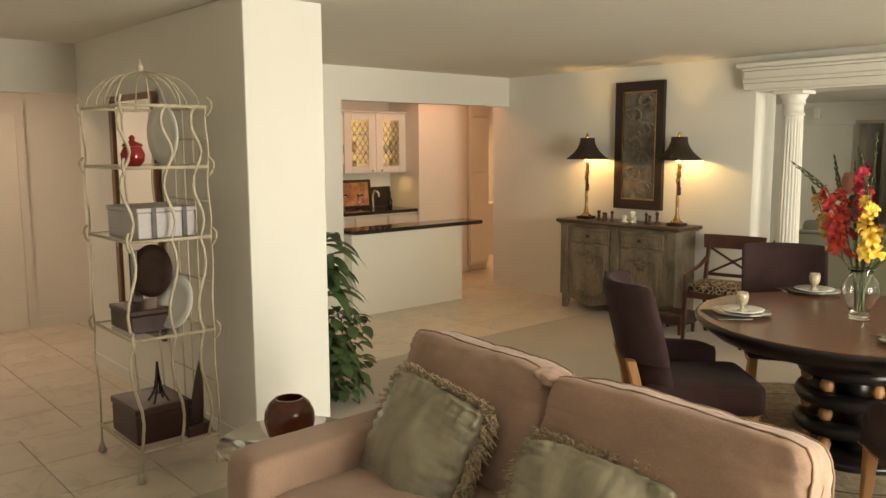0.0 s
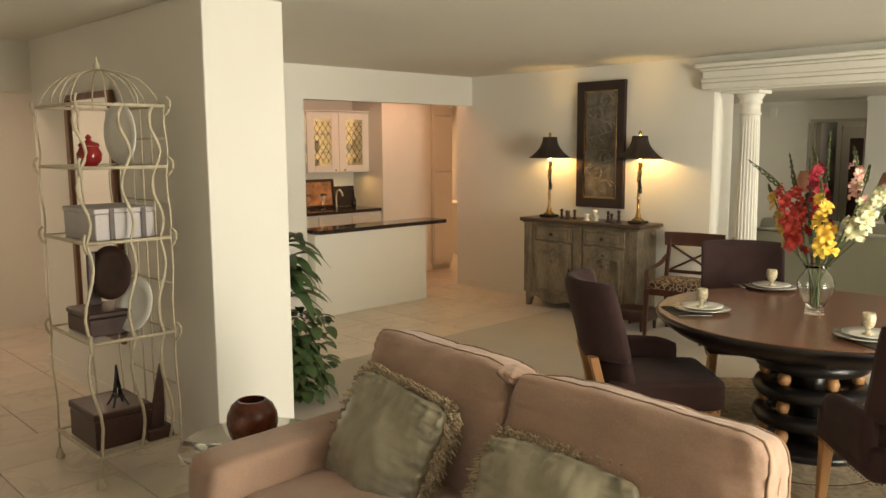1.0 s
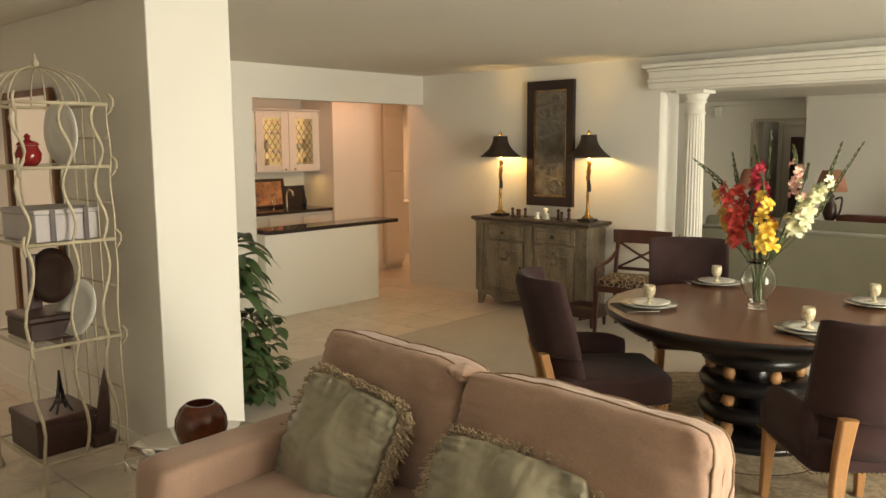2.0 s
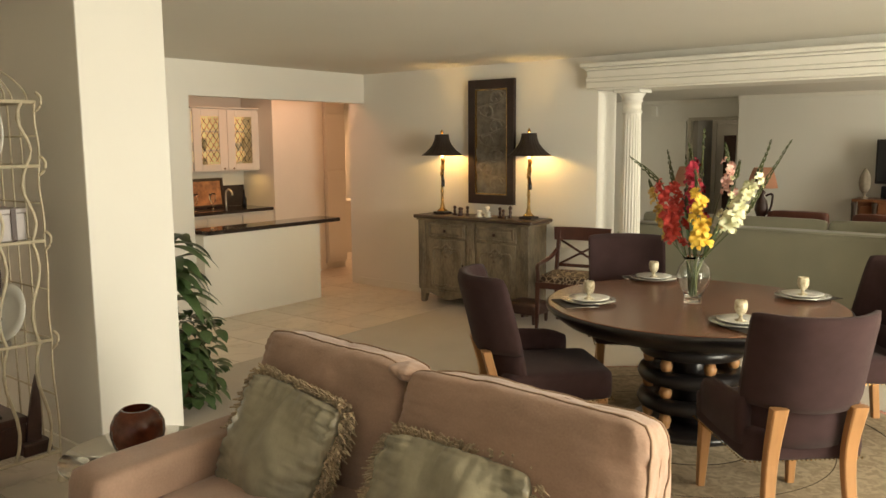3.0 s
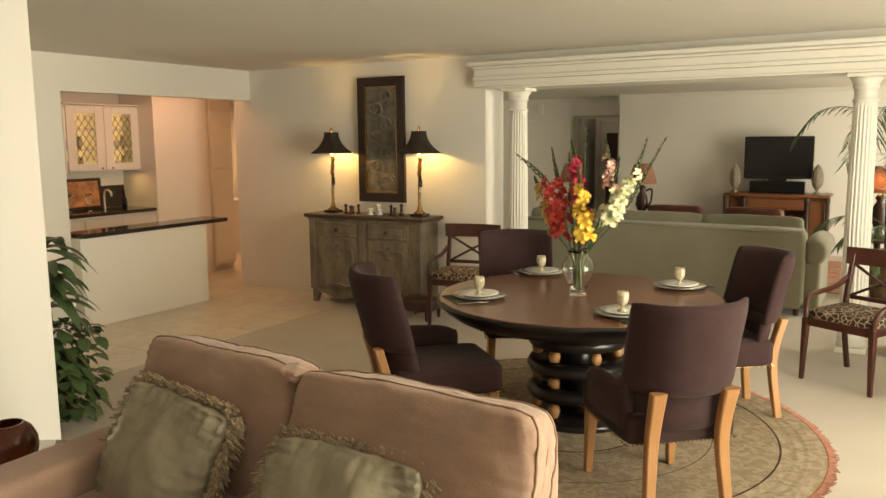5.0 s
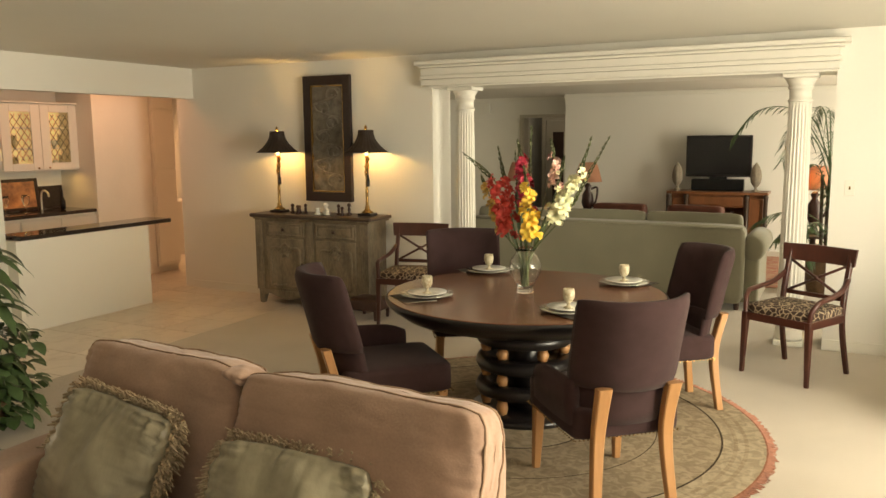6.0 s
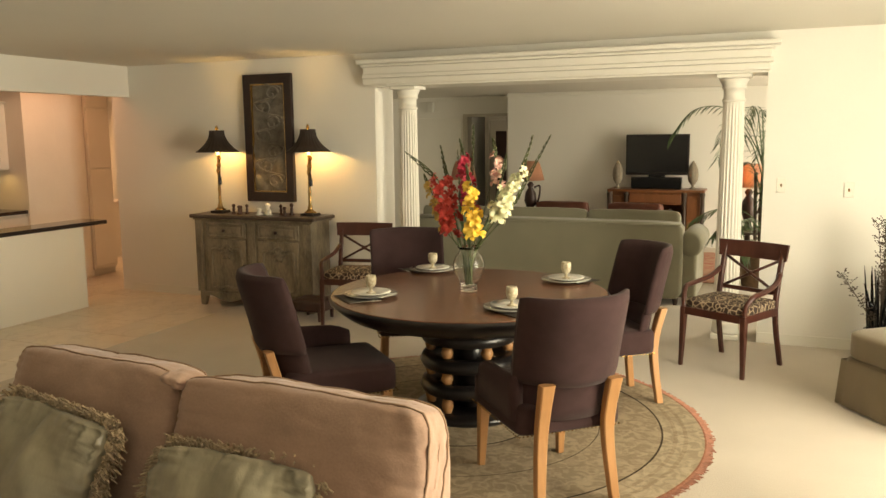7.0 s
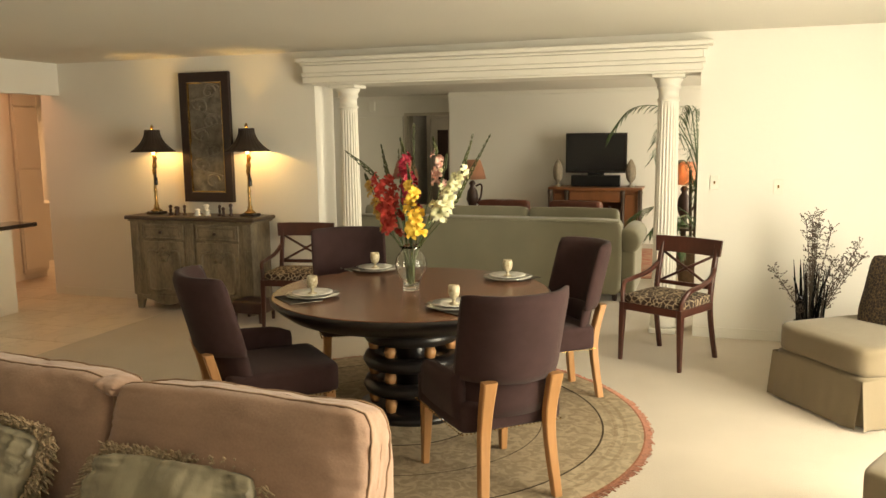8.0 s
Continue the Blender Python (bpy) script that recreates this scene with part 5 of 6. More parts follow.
def foreground_sofa():
    s = thing("sofa", "tan suede two seat sofa with loose back cushions", "sofa", pose(-1.622, 1.74, 0))
    part("base", cushion(1.77, 0.92, 0.30, puff=0.02, corner=0.14, wrinkle=0.003, m=pose(-0.095, -0.02, 0.17)), SUEDE, s, smooth=True)
    part("back_frame", cushion(1.56, 0.20, 0.70, puff=0.04, corner=0.16, wrinkle=0.003, m=pose(-0.06, 0.44, 0.41)), SUEDE, s, smooth=True)
    for i, x in enumerate((-0.42, 0.42)):
        part("seat_cushion", cushion(0.82, 0.72, 0.17, puff=0.12, corner=0.25, seed=i, m=pose(x, -0.10, 0.39)), SUEDE, s, smooth=True)
    for i, (x, w, h, tilt) in enumerate(((-0.520, 0.745, 0.53, 2.5), (0.305, 0.905, 0.50, 0.8))):
        m = pose(x, 0.295, 0.65 + 0.01 * (1 - i), -13, tilt, 0)
        bm = crease(cushion(w, 0.27, h, puff=0.18, corner=0.30, seed=5 + i, wrinkle=0.012, cuts=36), w, h, 0.009, 11 + i, fine=22)
        bmesh.ops.transform(bm, matrix=m, verts=bm.verts[:])
        bc = part("back_cushion", bm, SUEDE, s, smooth=True)
        for v in (-0.62, 0.62):
            part("piping", cushion_seam(w, 0.27, h, 0.18, 0.30, 5 + i, 0.012, v, m, radius=0.0045), PIPING, bc, smooth=True)
    part("cushion_corner", crease(cushion(0.10, 0.16, 0.055, puff=0.3, corner=0.6, seed=9, wrinkle=0.014), 0.10, 0.055, 0.012, 4, fine=9), SUEDE, s, "bunched corner between the cushions", smooth=True, at=pose(-0.165, 0.31, 0.878, -13, 12, 0))
    for x in (-0.905,):
        part("arm", cushion(0.21, 0.92, 0.56, puff=0.02, corner=0.2, wrinkle=0.004, m=pose(x, -0.07, 0.315)), SUEDE, s, smooth=True)
    for x in (-0.85, 0.66):
        for y in (-0.36, 0.38):
            part("foot", lathe([(0.02, 0), (0.028, 0.06)], 12), DARKBOX, s, at=pose(x, y, 0))
    return s


foreground_sofa()

def throw_pillow(m, size, seed):
    p = thing("throw_pillow", "sage green silk throw pillow with ruffled gold fringe", "pillow", m, group="pillows on the sofa")
    part("cover", crease(cushion(size, 0.20, size * 0.95, puff=0.42, corner=0.28, seed=seed, wrinkle=0.012, cuts=44), size, size * 0.95, 0.024, seed, fine=19.0), SILK, p, smooth=True)
    rng = random.Random(seed)
    bm = bmesh.new()
    h = size / 2
    edges = []
    for k in range(420):
        t = -1 + 2 * k / 419
        edges += [((t * h, h * 0.95), (0, 1)), ((h, t * h * 0.95), (1, 0)), ((-h, t * h * 0.95), (-1, 0)), ((t * h, -h * 0.95), (0, -1))]
    for (x, z), (dx, dz) in edges:
        k = 0.94
        a = rng.uniform(-0.9, 0.9)
        L = rng.uniform(0.035, 0.07)
        q0 = Vector((x * k, rng.uniform(-0.012, 0.012), z * k))
        q1 = q0 + Vector((dx * L * 0.6 + dz * a * L * 0.5, rng.uniform(-0.02, 0.02), dz * L * 0.6 + dx * a * L * 0.5))
        q2 = q1 + Vector((dx * L * 0.35 + rng.uniform(-0.012, 0.012), rng.uniform(-0.025, 0.012), dz * L * 0.3 - 0.012))
        tube([q0, q1, q2], [0.004, 0.0058, 0.003], 4, bm)
    part("fringe", bm, FRINGE, p, "ruffled gold and olive fringe")


throw_pillow(pose(-2.19, 1.79, 0.565, -24, 6, -3), 0.50, 3)
throw_pillow(pose(-1.45, 1.79, 0.482, -28, 2, 4), 0.55, 6)

# ---- glass side table and vase ----
side = thing("side_table", "clear glass side table with rounded edge", "table", pose(-3.03, 1.74, 0))
part("top", lathe([(0.01, 0.37), (0.32, 0.37), (0.325, 0.376), (0.32, 0.382), (0.01, 0.382)], 64), GLASS, side, "clear glass top", smooth=True).visible_shadow = False
part("pedestal", lathe([(0.10, 0.0), (0.10, 0.02), (0.04, 0.05), (0.03, 0.20), (0.04, 0.34), (0.07, 0.369)], 28), IRON, side, smooth=True)
globe = thing("round_vase", "glossy copper brown round vase on the glass table", "vase", pose(-2.975, 1.70, 0.383) @ Matrix.Diagonal((0.9, 0.9, 0.87, 1)))
part("body", lathe([(0.055, 0), (0.075, 0.012), (0.108, 0.07), (0.122, 0.13), (0.118, 0.175), (0.098, 0.22), (0.07, 0.245), (0.06, 0.247), (0.064, 0.24), (0.09, 0.20), (0.02, 0.06)], 48), COPPER, globe, smooth=True)

# ---- chaise, ottoman and dried arrangement by the window ----
def chaise():
    c = thing("chaise", "khaki slipcovered chaise with pleated skirt", "chaise", pose(0.43, 5.37, 0, 0, 0, -54))
    part("base", cushion(0.72, 1.5, 0.30, puff=0.0, corner=0.10, wrinkle=0.003, m=pose(0.36, 0.76, 0.16)), CHAISE, c, smooth=True)
    for (x0, y0, x1, y1) in ((0.0, 0.0, 0.72, 0.0), (0.72, 0.0, 0.72, 1.5), (0.72, 1.5, 0.0, 1.5), (0.0, 1.5, 0.0, 0.0)):
        nx, ny = (y1 - y0), -(x1 - x0)
        L = math.hypot(nx, ny)
        nx, ny = nx / L, ny / L
        top, bot = [], []
        for k in range(25):
            t = k / 24
            w = 0.014 + 0.006 * math.sin(k * 1.9)
            if k in (1, 23):
                w = -0.004
            x, y = x0 + (x1 - x0) * t, y0 + (y1 - y0) * t
            top.append(Vector((x + nx * 0.002, y + ny * 0.002, 0.29)))
            bot.append(Vector((x + nx * (w + 0.018), y + ny * (w + 0.018), 0.012)))
        part("skirt", sheet([top, [a.lerp(b, 0.5) for a, b in zip(top, bot)], bot]), CHAISE, c, smooth=True)
    part("seat_cushion", cushion(0.74, 1.5, 0.20, puff=0.10, corner=0.20, seed=2, m=pose(0.36, 0.76, 0.385)), CHAISE, c, smooth=True)
    return c


chaise()
tp = thing("throw_pillow", "dark brown patterned throw pillow on the chaise", "pillow", pose(1.17, 5.44, 0.66, -18, 0, -40))
PATTERN = leopard("dark_dotted_fabric")
for nd in PATTERN.node_tree.nodes:
    if nd.type == "TEX_VORONOI":
        nd.inputs["Scale"].default_value = 55
    if nd.type == "VALTORGB" and nd.color_ramp.elements[0].position < 0.1:
        nd.color_ramp.elements[0].color, nd.color_ramp.elements[1].color = (0.12, 0.08, 0.04, 1), (0.02, 0.012, 0.010, 1)
part("cover", cushion(0.50, 0.17, 0.48, puff=0.40, corner=0.28, seed=12, wrinkle=0.006), PATTERN, tp, smooth=True)
ot = thing("ottoman", "khaki upholstered ottoman with textured top", "ottoman", pose(1.06, 3.31, 0, 0, 0, -28))
part("body", cushion(0.70, 0.64, 0.28, puff=0.0, corner=0.12, wrinkle=0.003, m=pose(0, 0, 0.15)), CHAISE, ot, smooth=True)
part("top_cushion", cushion(0.73, 0.67, 0.17, puff=0.10, corner=0.2, wrinkle=0.003, m=pose(0, 0, 0.345)), CHAISE, ot, smooth=True)

def dried_arrangement():
    rng = random.Random(21)
    d = thing("dried_arrangement", "bundle of dried dark reeds and berry twigs in a glass vase", "plant", pose(0.75, 6.40, 0))
    part("vase", lathe([(0.10, 0), (0.105, 0.02), (0.115, 0.26), (0.108, 0.26), (0.098, 0.03), (0.01, 0.025)], 28), GREYWOOD, d, smooth=True)
    for i in range(34):
        a = rng.uniform(0, 6.283)
        r = rng.uniform(0.02, 0.09)
        h = rng.uniform(0.45, 0.72)
        lean = rng.uniform(0.0, 0.10)
        bm = tube(curve([(r * math.cos(a), r * math.sin(a), 0.05), (r * 1.2 * math.cos(a), r * 1.2 * math.sin(a), 0.35), ((r + lean) * math.cos(a), (r + lean) * math.sin(a), h)], 4), [0.006, 0.007, 0.008, 0.008, 0.008, 0.007, 0.006, 0.004, 0.0015], 5)
        part("reed", bm, SCREEN, d)
    bm, bl = bmesh.new(), bmesh.new()
    for i in range(13):
        a = rng.uniform(0, 6.283)
        h = rng.uniform(0.7, 1.10)
        s = rng.uniform(0.1, 0.33) * (1.25 - h * 0.75)
        if i > 8:
            a, h, s = rng.choice((0.0, 3.14)) + rng.uniform(-0.5, 0.5), rng.uniform(0.66, 0.85), rng.uniform(0.24, 0.36)
        path = curve([(0.02 * math.cos(a), 0.02 * math.sin(a), 0.1), (0.02 + s * 0.35 * math.cos(a), s * 0.35 * math.sin(a), h * 0.55), (0.04 + s * math.cos(a), s * math.sin(a), h)], 7)
        tube(path, 0.0028, 4, bm)
        for p in path[6:]:
            for k in range(6):
                q = p + Vector((rng.uniform(-0.05, 0.05), rng.uniform(-0.05, 0.05), rng.uniform(0.0, 0.06)))
                tube([p, q], 0.0014, 3, bm)
                bmesh.ops.create_icosphere(bl, subdivisions=1, radius=rng.uniform(0.004, 0.0065), matrix=Matrix.Translation(q))
                bmesh.ops.create_icosphere(bl, subdivisions=1, radius=rng.uniform(0.0035, 0.006), matrix=Matrix.Translation(p.lerp(q, 0.6) + Vector((rng.uniform(-0.012, 0.012), 0, 0.008))))
    part("twig", bm, TWIG, d, "brown berry twigs")
    part("berry", bl, TWIG, d, "small dried berries", smooth=True)


dried_arrangement()
sw = thing("light_switch", "white wall plate with a toggle light switch", "switch", pose(0.04, WY - 0.002, 1.27))
part("plate", boxes((-0.035, 0.035, -0.006, 0, -0.058, 0.058), bevel=0.003), SWITCH, sw)
part("toggle", boxes((-0.006, 0.006, -0.016, -0.006, -0.012, 0.012), bevel=0.002), BRASS, sw)
sw2 = copy_thing(sw, pose(0.515, WY - 0.002, 1.24))

# ---- living room beyond the columns ----
def green_sofa():
    s = thing("sofa", "sage green three seat sofa with rolled arms", "sofa", pose(-2.27, 8.38, 0) @ Matrix.Diagonal((1, 1, 1.05, 1)))
    part("back_frame", cushion(2.92, 0.24, 0.72, puff=0.0, corner=0.10, wrinkle=0.003, m=pose(0, -0.34, 0.42)), GREENSOFA, s, smooth=True)
    part("base", cushion(2.9, 0.86, 0.30, puff=0.0, corner=0.10, wrinkle=0.003, m=pose(0, 0.05, 0.22)), GREENSOFA, s, smooth=True)
    part("welt", tube([(-1.44, -0.462, 0.765), (1.44, -0.462, 0.765)], 0.009, 6), GREENSOFA, s, smooth=True)
    for i in range(3):
        part("back_cushion", cushion(0.93, 0.22, 0.44, puff=0.15, corner=0.22, seed=i, m=pose(-0.94 + 0.94 * i, -0.14, 0.645, -8, 0, 0)), GREENSOFA, s, smooth=True)
        part("seat_cushion", cushion(0.92, 0.66, 0.18, puff=0.10, corner=0.2, seed=i + 4, m=pose(-0.94 + 0.94 * i, 0.12, 0.43)), GREENSOFA, s, smooth=True)
    for x in (-1.48, 1.48):
        part("arm", cushion(0.22, 0.86, 0.52, puff=0.0, corner=0.14, wrinkle=0.003, m=pose(x, 0.06, 0.32)), GREENSOFA, s, smooth=True)
        part("arm_roll", lathe([(0.02, -0.40), (0.10, -0.395), (0.118, -0.37), (0.118, 0.42), (0.09, 0.45), (0.02, 0.455)], 28), GREENSOFA, s, smooth=True, at=pose(x + 0.045 * (1 if x > 0 else -1), 0.06, 0.575, 90, 0, 0))
    for x in (-1.4, 1.4):
        for y in (-0.38, 0.40):
            part("foot", lathe([(0.022, 0), (0.032, 0.075)], 12), DARKBOX, s, at=pose(x, y, 0))
    return s


green_sofa()

def tv_cabinet():
    c = thing("tv_cabinet", "cherry bow front cabinet with dark pilasters and open centre", "cabinet", pose(-1.625, 12.02, 0) @ Matrix.Diagonal((1.04, 1, 1, 1)))
    part("body", boxes((-0.60, -0.40, -0.15, 0.22, 0.06, 0.84), (0.40, 0.60, -0.15, 0.22, 0.06, 0.84), (-0.40, 0.40, 0.18, 0.22, 0.06, 0.84), (-0.40, 0.40, -0.20, 0.18, 0.66, 0.84), (-0.40, 0.40, -0.20, 0.18, 0.06, 0.12), bevel=0.004), CHERRY, c)
    bm = bmesh.new()
    pts = [Vector((x, -0.22 - 0.05 * (1 - (x / 0.66) ** 2), 0)) for x in np.linspace(-0.66, 0.66, 25)]
    o = [[p + Vector((0, 0, 0.841)), p + Vector((0, 0, 0.875))] for p in pts]
    i_ = [[Vector((p.x, 0.25, 0.841)), Vector((p.x, 0.25, 0.875))] for p in pts]
    bm.free()
    part("top", shell(o, i_), CHERRY, c)
    part("top_sheet", sheet([[p + Vector((0, 0, 0.874)) for p in pts], [Vector((p.x, 0.249, 0.874)) for p in pts]]), CHERRY, c)
    for x in (-0.635, -0.395, 0.395, 0.635):
        part("pilaster", lathe([(0.03, 0.0), (0.035, 0.06), (0.026, 0.08), (0.028, 0.78), (0.036, 0.80), (0.03, 0.84)], 14), DARKTOP, c, smooth=True, at=pose(x, -0.2, 0))
    part("shelf", boxes((-0.395, 0.395, -0.16, 0.178, 0.38, 0.40)), CHERRY, c)
    part("drawer", boxes((-0.35, 0.35, -0.222, -0.202, 0.69, 0.81), bevel=0.004), CHERRY, c)
    for s in (-1, 1):
        part("door", boxes((s * 0.5 - 0.075, s * 0.5 + 0.075, -0.17, -0.152, 0.12, 0.78), bevel=0.004), CHERRY, c)
    for k in range(9):
        x = -0.33 + 0.08 * k
        b = thing("book", "upright book on the cabinet shelf", "book", pose(-1.655 + x, 11.98, 0.402 if k % 2 else 0.122), group="books in the cabinet")
        part("block", boxes((-0.018, 0.018, -0.08, 0.08, 0, 0.17 + 0.012 * (k % 3)), bevel=0.003), (DARKBOX, LEATHER, GREYWOOD)[k % 3], b)
    return c


tv_cabinet()
tv = thing("television", "black flat screen television on a stand", "television", pose(-1.635, 12.02, 0.877))
part("bezel", boxes((-0.45, 0.45, -0.02, 0.04, 0.20, 0.79), bevel=0.006), BLACK, tv)
part("screen", boxes((-0.425, 0.425, -0.024, -0.021, 0.235, 0.765)), SCREEN, tv)
part("stand", boxes((-0.36, 0.36, -0.06, 0.06, 0, 0.17), bevel=0.008), SCREEN, tv)
part("neck", boxes((-0.12, 0.12, -0.01, 0.03, 0.171, 0.199)), SCREEN, tv)
for x in (-2.195, -1.12):
    eg = thing("finial_ornament", "grey stone pinecone finial on a foot", "ornament", pose(x, 11.98, 0.877), group="finials beside the television")
    part("foot", lathe([(0.05, 0), (0.052, 0.015), (0.02, 0.03), (0.018, 0.06), (0.035, 0.07)], 20), STONE, eg, smooth=True)
    part("cone", lathe([(0.03, 0.071), (0.062, 0.12), (0.075, 0.20), (0.066, 0.29), (0.04, 0.36), (0.012, 0.40), (0.002, 0.41)], 32, ripple=8, amount=0.04), STONE, eg, smooth=True)

def far_lamp(x, y, label, on):
    l = thing("table_lamp", label, "lamp", pose(x, y, 0.56))
    part("base", lathe([(0.07, 0), (0.075, 0.02), (0.03, 0.05), (0.05, 0.12), (0.085, 0.22), (0.07, 0.33), (0.03, 0.40), (0.05, 0.44), (0.02, 0.48)], 20), DARKBOX, l, smooth=True)
    part("handle", tube(curve([(0.05, 0, 0.40), (0.13, 0, 0.42), (0.12, 0, 0.26), (0.07, 0, 0.16)], 5), 0.014, 7), DARKBOX, l, smooth=True)
    prof = [(0.19, 0.50), (0.165, 0.60), (0.135, 0.70), (0.11, 0.76)]
    sh = part("shade", lathe(prof + [(r - 0.004, z) for r, z in prof[::-1]], 40, closed=True), PEACH, l, "peach fabric shade", smooth=True)
    t = thing("side_table", "dark round side table", "table", pose(x, y, 0), group="living room side tables")
    part("top", lathe([(0.01, 0.53), (0.28, 0.53), (0.285, 0.545), (0.28, 0.558), (0.01, 0.558)], 36), DARKTOP, t)
    part("stem", lathe([(0.16, 0), (0.15, 0.03), (0.03, 0.06), (0.04, 0.30), (0.03, 0.53)], 20), DARKTOP, t, smooth=True)
    if on:
        point_lamp("far_lamp_light", (x, y, 0.56 + 0.62), 9, WARM, 0.03)


far_lamp(-3.13, 10.6, "table lamp with peach shade and dark figural base", False)
far_lamp(-4.12, 10.6, "table lamp with peach shade on a dark urn base", False)
far_lamp(-0.29, 9.85, "lit table lamp with peach shade behind the palm", True)

def club_chair(x, y, a):
    c = thing("club_chair", "red brown leather club chair", "chair", pose(x, y, 0, 0, 0, a), group="leather chairs of the living room")
    part("back", cushion(0.72, 0.18, 0.60, puff=0.03, corner=0.2, m=pose(0, -0.30, 0.48)), LEATHER, c, smooth=True)
    part("seat", cushion(0.66, 0.60, 0.34, puff=0.05, corner=0.2, m=pose(0, 0.02, 0.24)), LEATHER, c, smooth=True)
    for s in (-1, 1):
        part("arm", cushion(0.14, 0.70, 0.54, puff=0.0, corner=0.2, m=pose(s * 0.37, 0.0, 0.31)), LEATHER, c, smooth=True)
    for sx in (-0.3, 0.3):
        for sy in (-0.28, 0.28):
            part("leg", leg((sx, sy, 0.09), (sx, sy, 0), 0.04, 0.03, 0.04, 0.03), DARKBOX, c)


club_chair(-2.68, 10.3, 180)
club_chair(-1.74, 10.3, 172)
fern = thing("small_plant", "small green leafy plant on a dark stand", "plant", pose(-2.2, 10.55, 0.50))
rng = random.Random(31)
part("pot", lathe([(0.06, 0), (0.08, 0.10), (0.075, 0.10), (0.01, 0.08)], 16), POT, fern, smooth=True)
bm = bmesh.new()
for i in range(50):
    a = rng.uniform(0, 6.283)
    leaf_blade(bm, (0.03 * math.cos(a), 0.03 * math.sin(a), 0.09), (math.cos(a), math.sin(a), rng.uniform(0.2, 1.6)), rng.uniform(0.12, 0.22), 0.035, 1.2, n=4)
part("foliage", bm, LEAF, fern, smooth=True)
ft = thing("coffee_table", "dark wooden coffee table", "table", pose(-2.2, 10.75, 0))
part("top", boxes((-0.5, 0.5, -0.35, 0.35, 0.46, 0.498), bevel=0.006), DARKTOP, ft)
for sx in (-0.44, 0.44):
    for sy in (-0.3, 0.3):
        part("leg", leg((sx, sy, 0.46), (sx, sy, 0), 0.06, 0.05, 0.06, 0.05), DARKTOP, ft)
far_rug = thing("area_rug", "red and tan patterned wool rug", "rug", pose(-1.9, 10.5, 0.002))
part("field", boxes((-1.6, 1.35, -1.2, 1.2, 0, 0.010), bevel=0.003), REDRUG, far_rug)

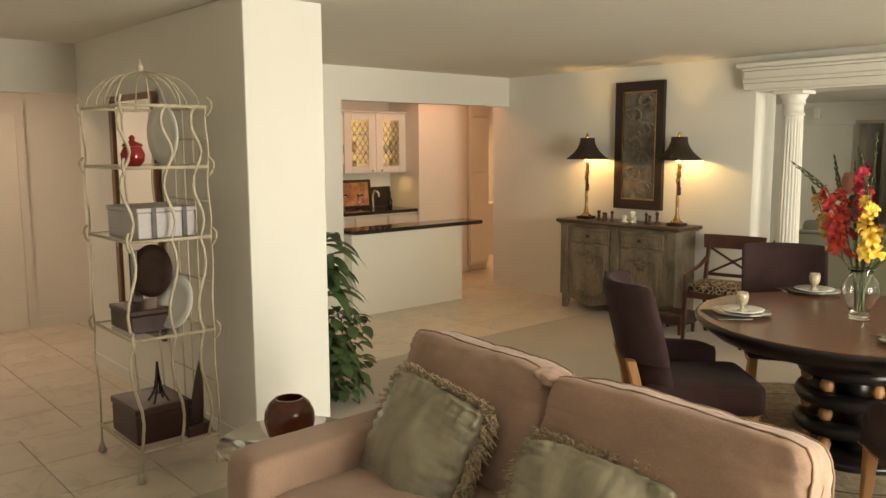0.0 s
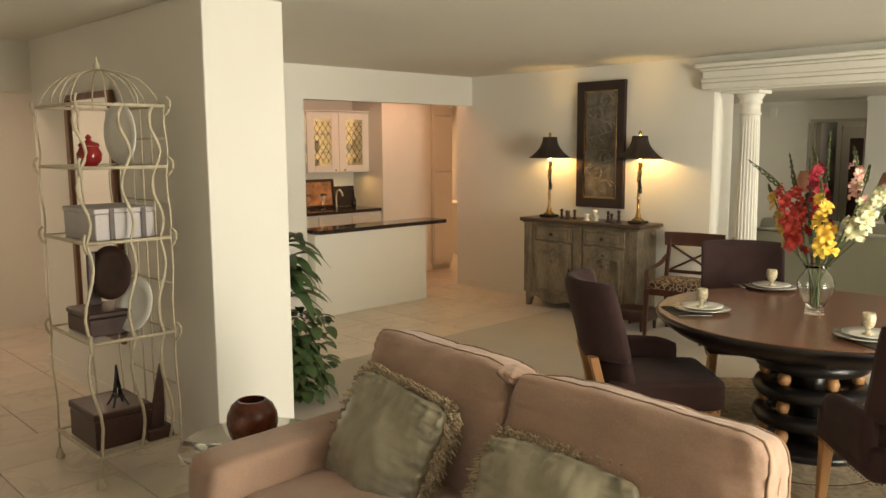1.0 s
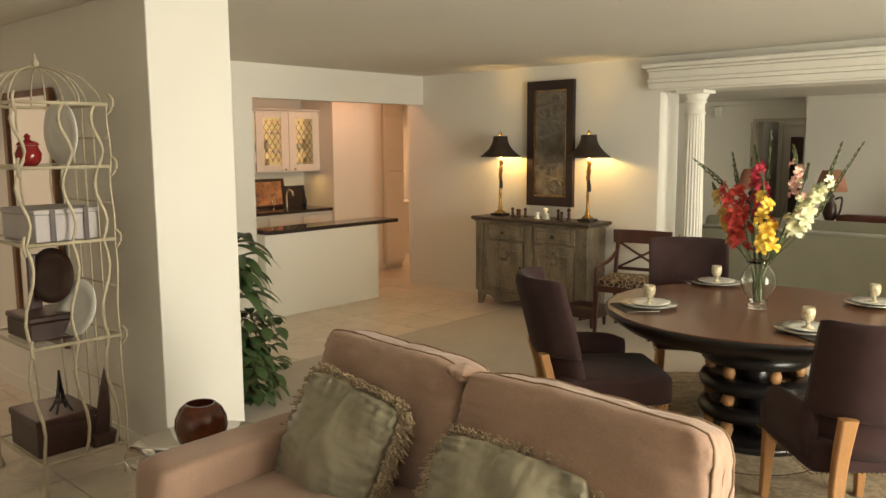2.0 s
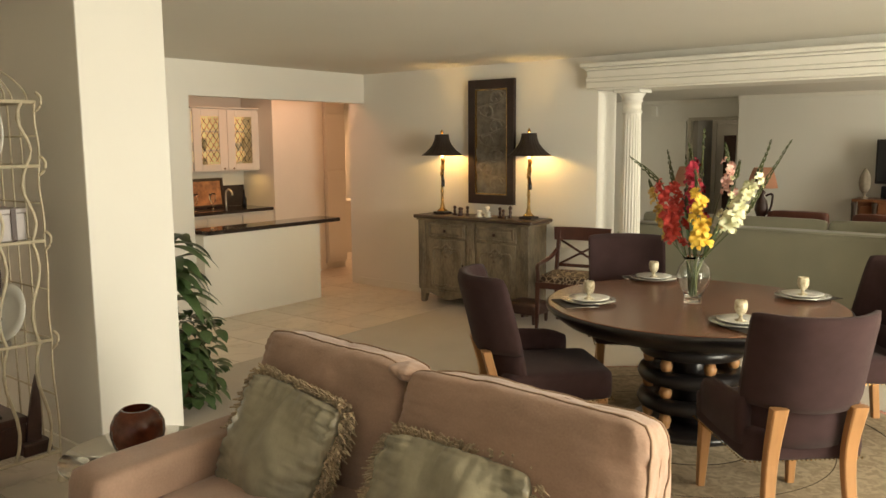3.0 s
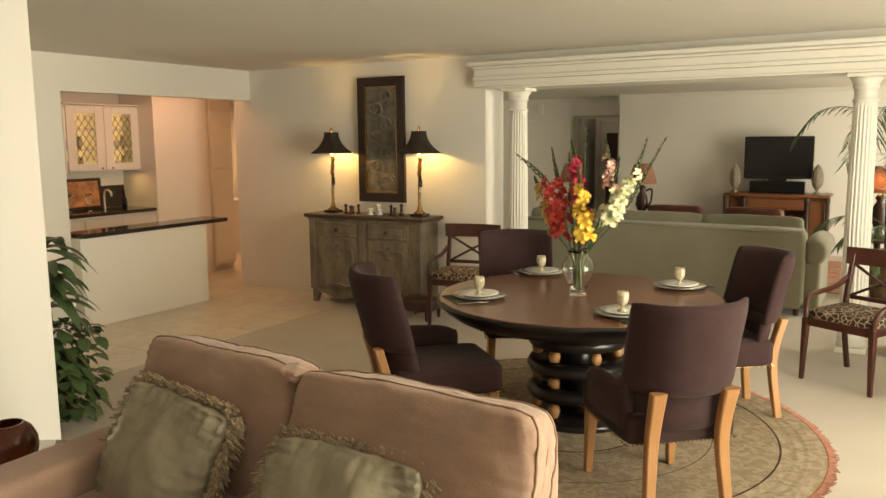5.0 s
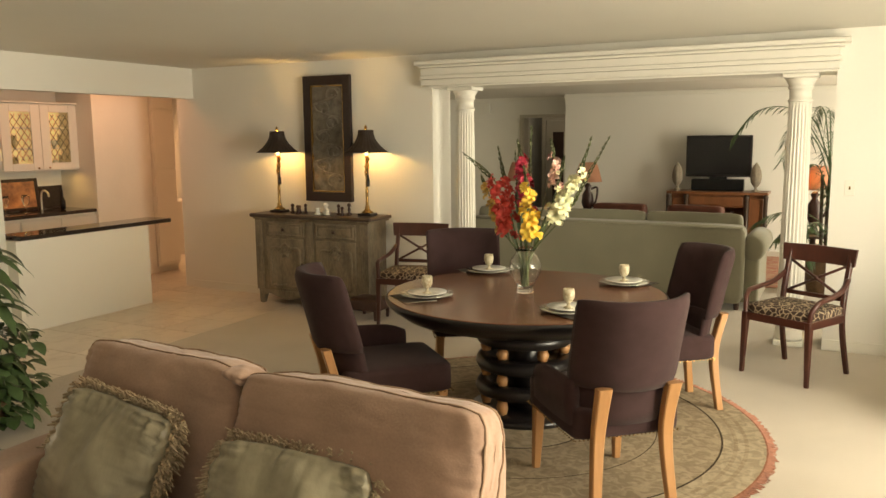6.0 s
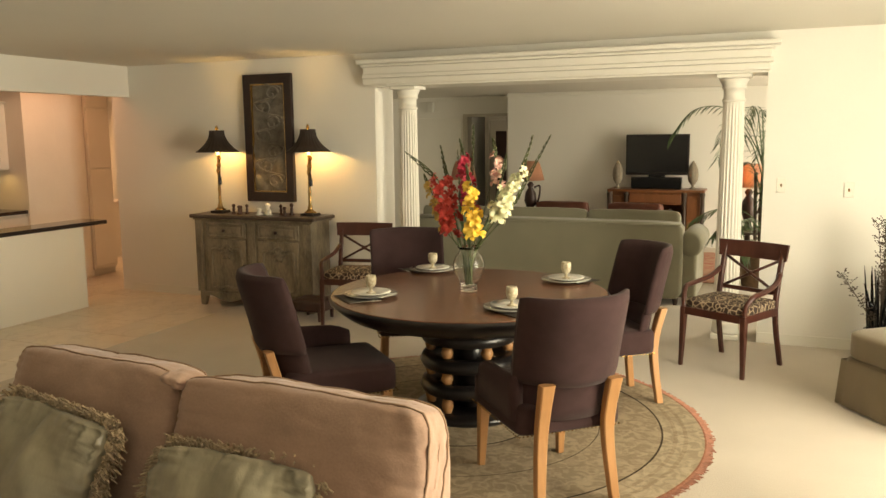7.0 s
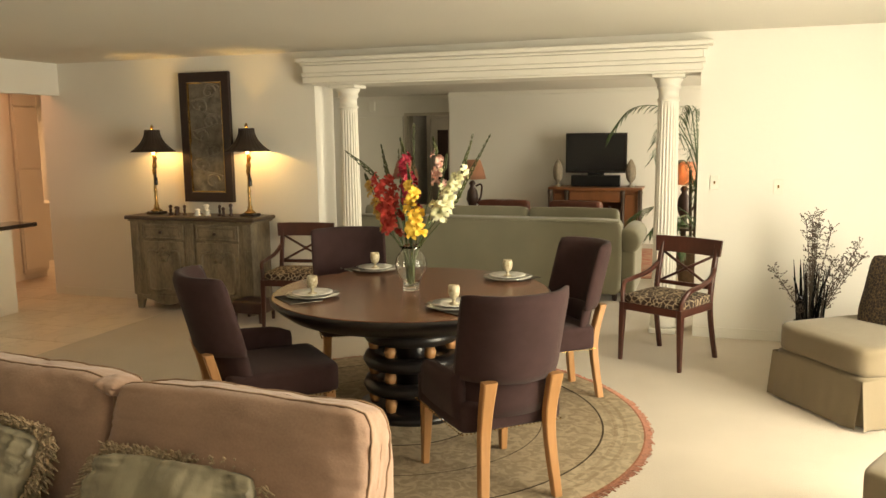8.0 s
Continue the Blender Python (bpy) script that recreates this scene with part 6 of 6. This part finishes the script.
def palm():
    rng = random.Random(9)
    p = thing("palm", "tall indoor palm with arching feathery fronds", "plant", pose(-0.14, 9.25, 0))
    part("pot", lathe([(0.16, 0), (0.17, 0.02), (0.21, 0.34), (0.20, 0.36), (0.18, 0.33), (0.01, 0.30)], 24), POT, p, smooth=True)
    for k in range(3):
        part("cane", tube(curve([(0.04 * k - 0.04, 0.03 * k - 0.03, 0.28), (0.05 * k - 0.06, 0.0, 0.8), (0.07 * k - 0.07, 0.02, 1.25)]), 0.018, 7), TWIG, p, smooth=True)
    fr = [(math.pi * 1.02, 0.95, 0.95, 1.38), (2.6, 0.55, 0.9, 1.3), (3.9, 0.6, 0.7, 1.2), (0.4, 0.6, 0.9, 1.2), (1.4, 0.6, 0.8, 1.2), (5.2, 0.45, 0.6, 1.0), (4.5, 0.35, 1.0, 1.3), (3.3, 0.7, 0.1, 0.7), (4.2, 0.5, 0.1, 0.6), (2.2, 0.4, 1.1, 1.3), (4.9, 0.3, 0.3, 0.9), (3.6, 0.35, 0.5, 1.0), (4.7, 0.45, 0.6, 1.1), (5.6, 0.5, 0.3, 0.8), (0.9, 0.5, 0.5, 0.9), (2.9, 0.5, 0.2, 0.5), (4.3, 0.45, 0.15, 0.35), (5.0, 0.4, 0.2, 0.5)]
    for a, reach, rise, z0 in fr:
        c, s = math.cos(a), math.sin(a)
        path = curve([(0, 0, z0), (c * reach * 0.35, s * reach * 0.35, z0 + 0.42 * rise + 0.12), (c * reach * 0.75, s * reach * 0.75, z0 + 0.5 * rise + 0.08), (c * reach, s * reach, z0 + 0.30 * rise)], 8)
        bm = bmesh.new()
        tube(path, [0.008 * (1 - 0.8 * i / len(path)) for i in range(len(path))], 5, bm)
        for i in range(5, len(path)):
            q = path[i]
            d = (path[min(i + 1, len(path) - 1)] - path[i - 1]).normalized()
            side = d.cross(Vector((0, 0, 1))).normalized()
            for sg in (-1, 1):
                leaf_blade(bm, q, side * sg + d * 0.8 + Vector((0, 0, -0.1)), rng.uniform(0.13, 0.26), 0.015, rng.uniform(0.4, 1.0), n=4)
        part("frond", bm, LEAF, p, smooth=True)


palm()
sp = thing("wall_speaker", "small white wall speaker near the ceiling", "speaker", pose(-5.6, 12.86, 2.08))
part("body", boxes((-0.05, 0.05, -0.04, 0.03, 0, 0.17), bevel=0.006), SWITCH, sp)

# ---- floor tiles, last ----
def tile_mesh(w, d):
    bm = boxes((-w / 2 + 0.0025, w / 2 - 0.0025, -d / 2 + 0.0025, d / 2 - 0.0025, -0.018, 0.0), bevel=0.0015)
    me = bpy.data.meshes.new("tile")
    bm.to_mesh(me)
    bm.free()
    me.materials.append(TILE)
    return me


S = 0.46
full = tile_mesh(S, S)
count = 0
for i in range(11):
    for j in range(26):
        x1 = -4.95 - S * i
        y0 = -1.8 + S * j
        x, y = x1 - S / 2, y0 + S / 2
        if x < -9.4 or y > 9.2 or (x < -8.1 and y < 2.9):
            continue
        if -6.4 < x < -4.0 and 2.15 < y < 2.42:
            continue
        t = new("tile", full)
        t.parent = floor
        t.location = (x, y, 0.0)
        t.rotation_euler = (0, 0, (count * 7 % 4) * math.pi / 2)
        count += 1
for i in range(3):
    for j in range(8):
        x = -4.95 + S * i + S / 2
        y = 2.0 - S * j - S / 2
        t = new("tile", full)
        t.parent = floor
        t.location = (x, y, 0.001)
        t.rotation_euler = (0, 0, (count * 5 % 4) * math.pi / 2)
        count += 1
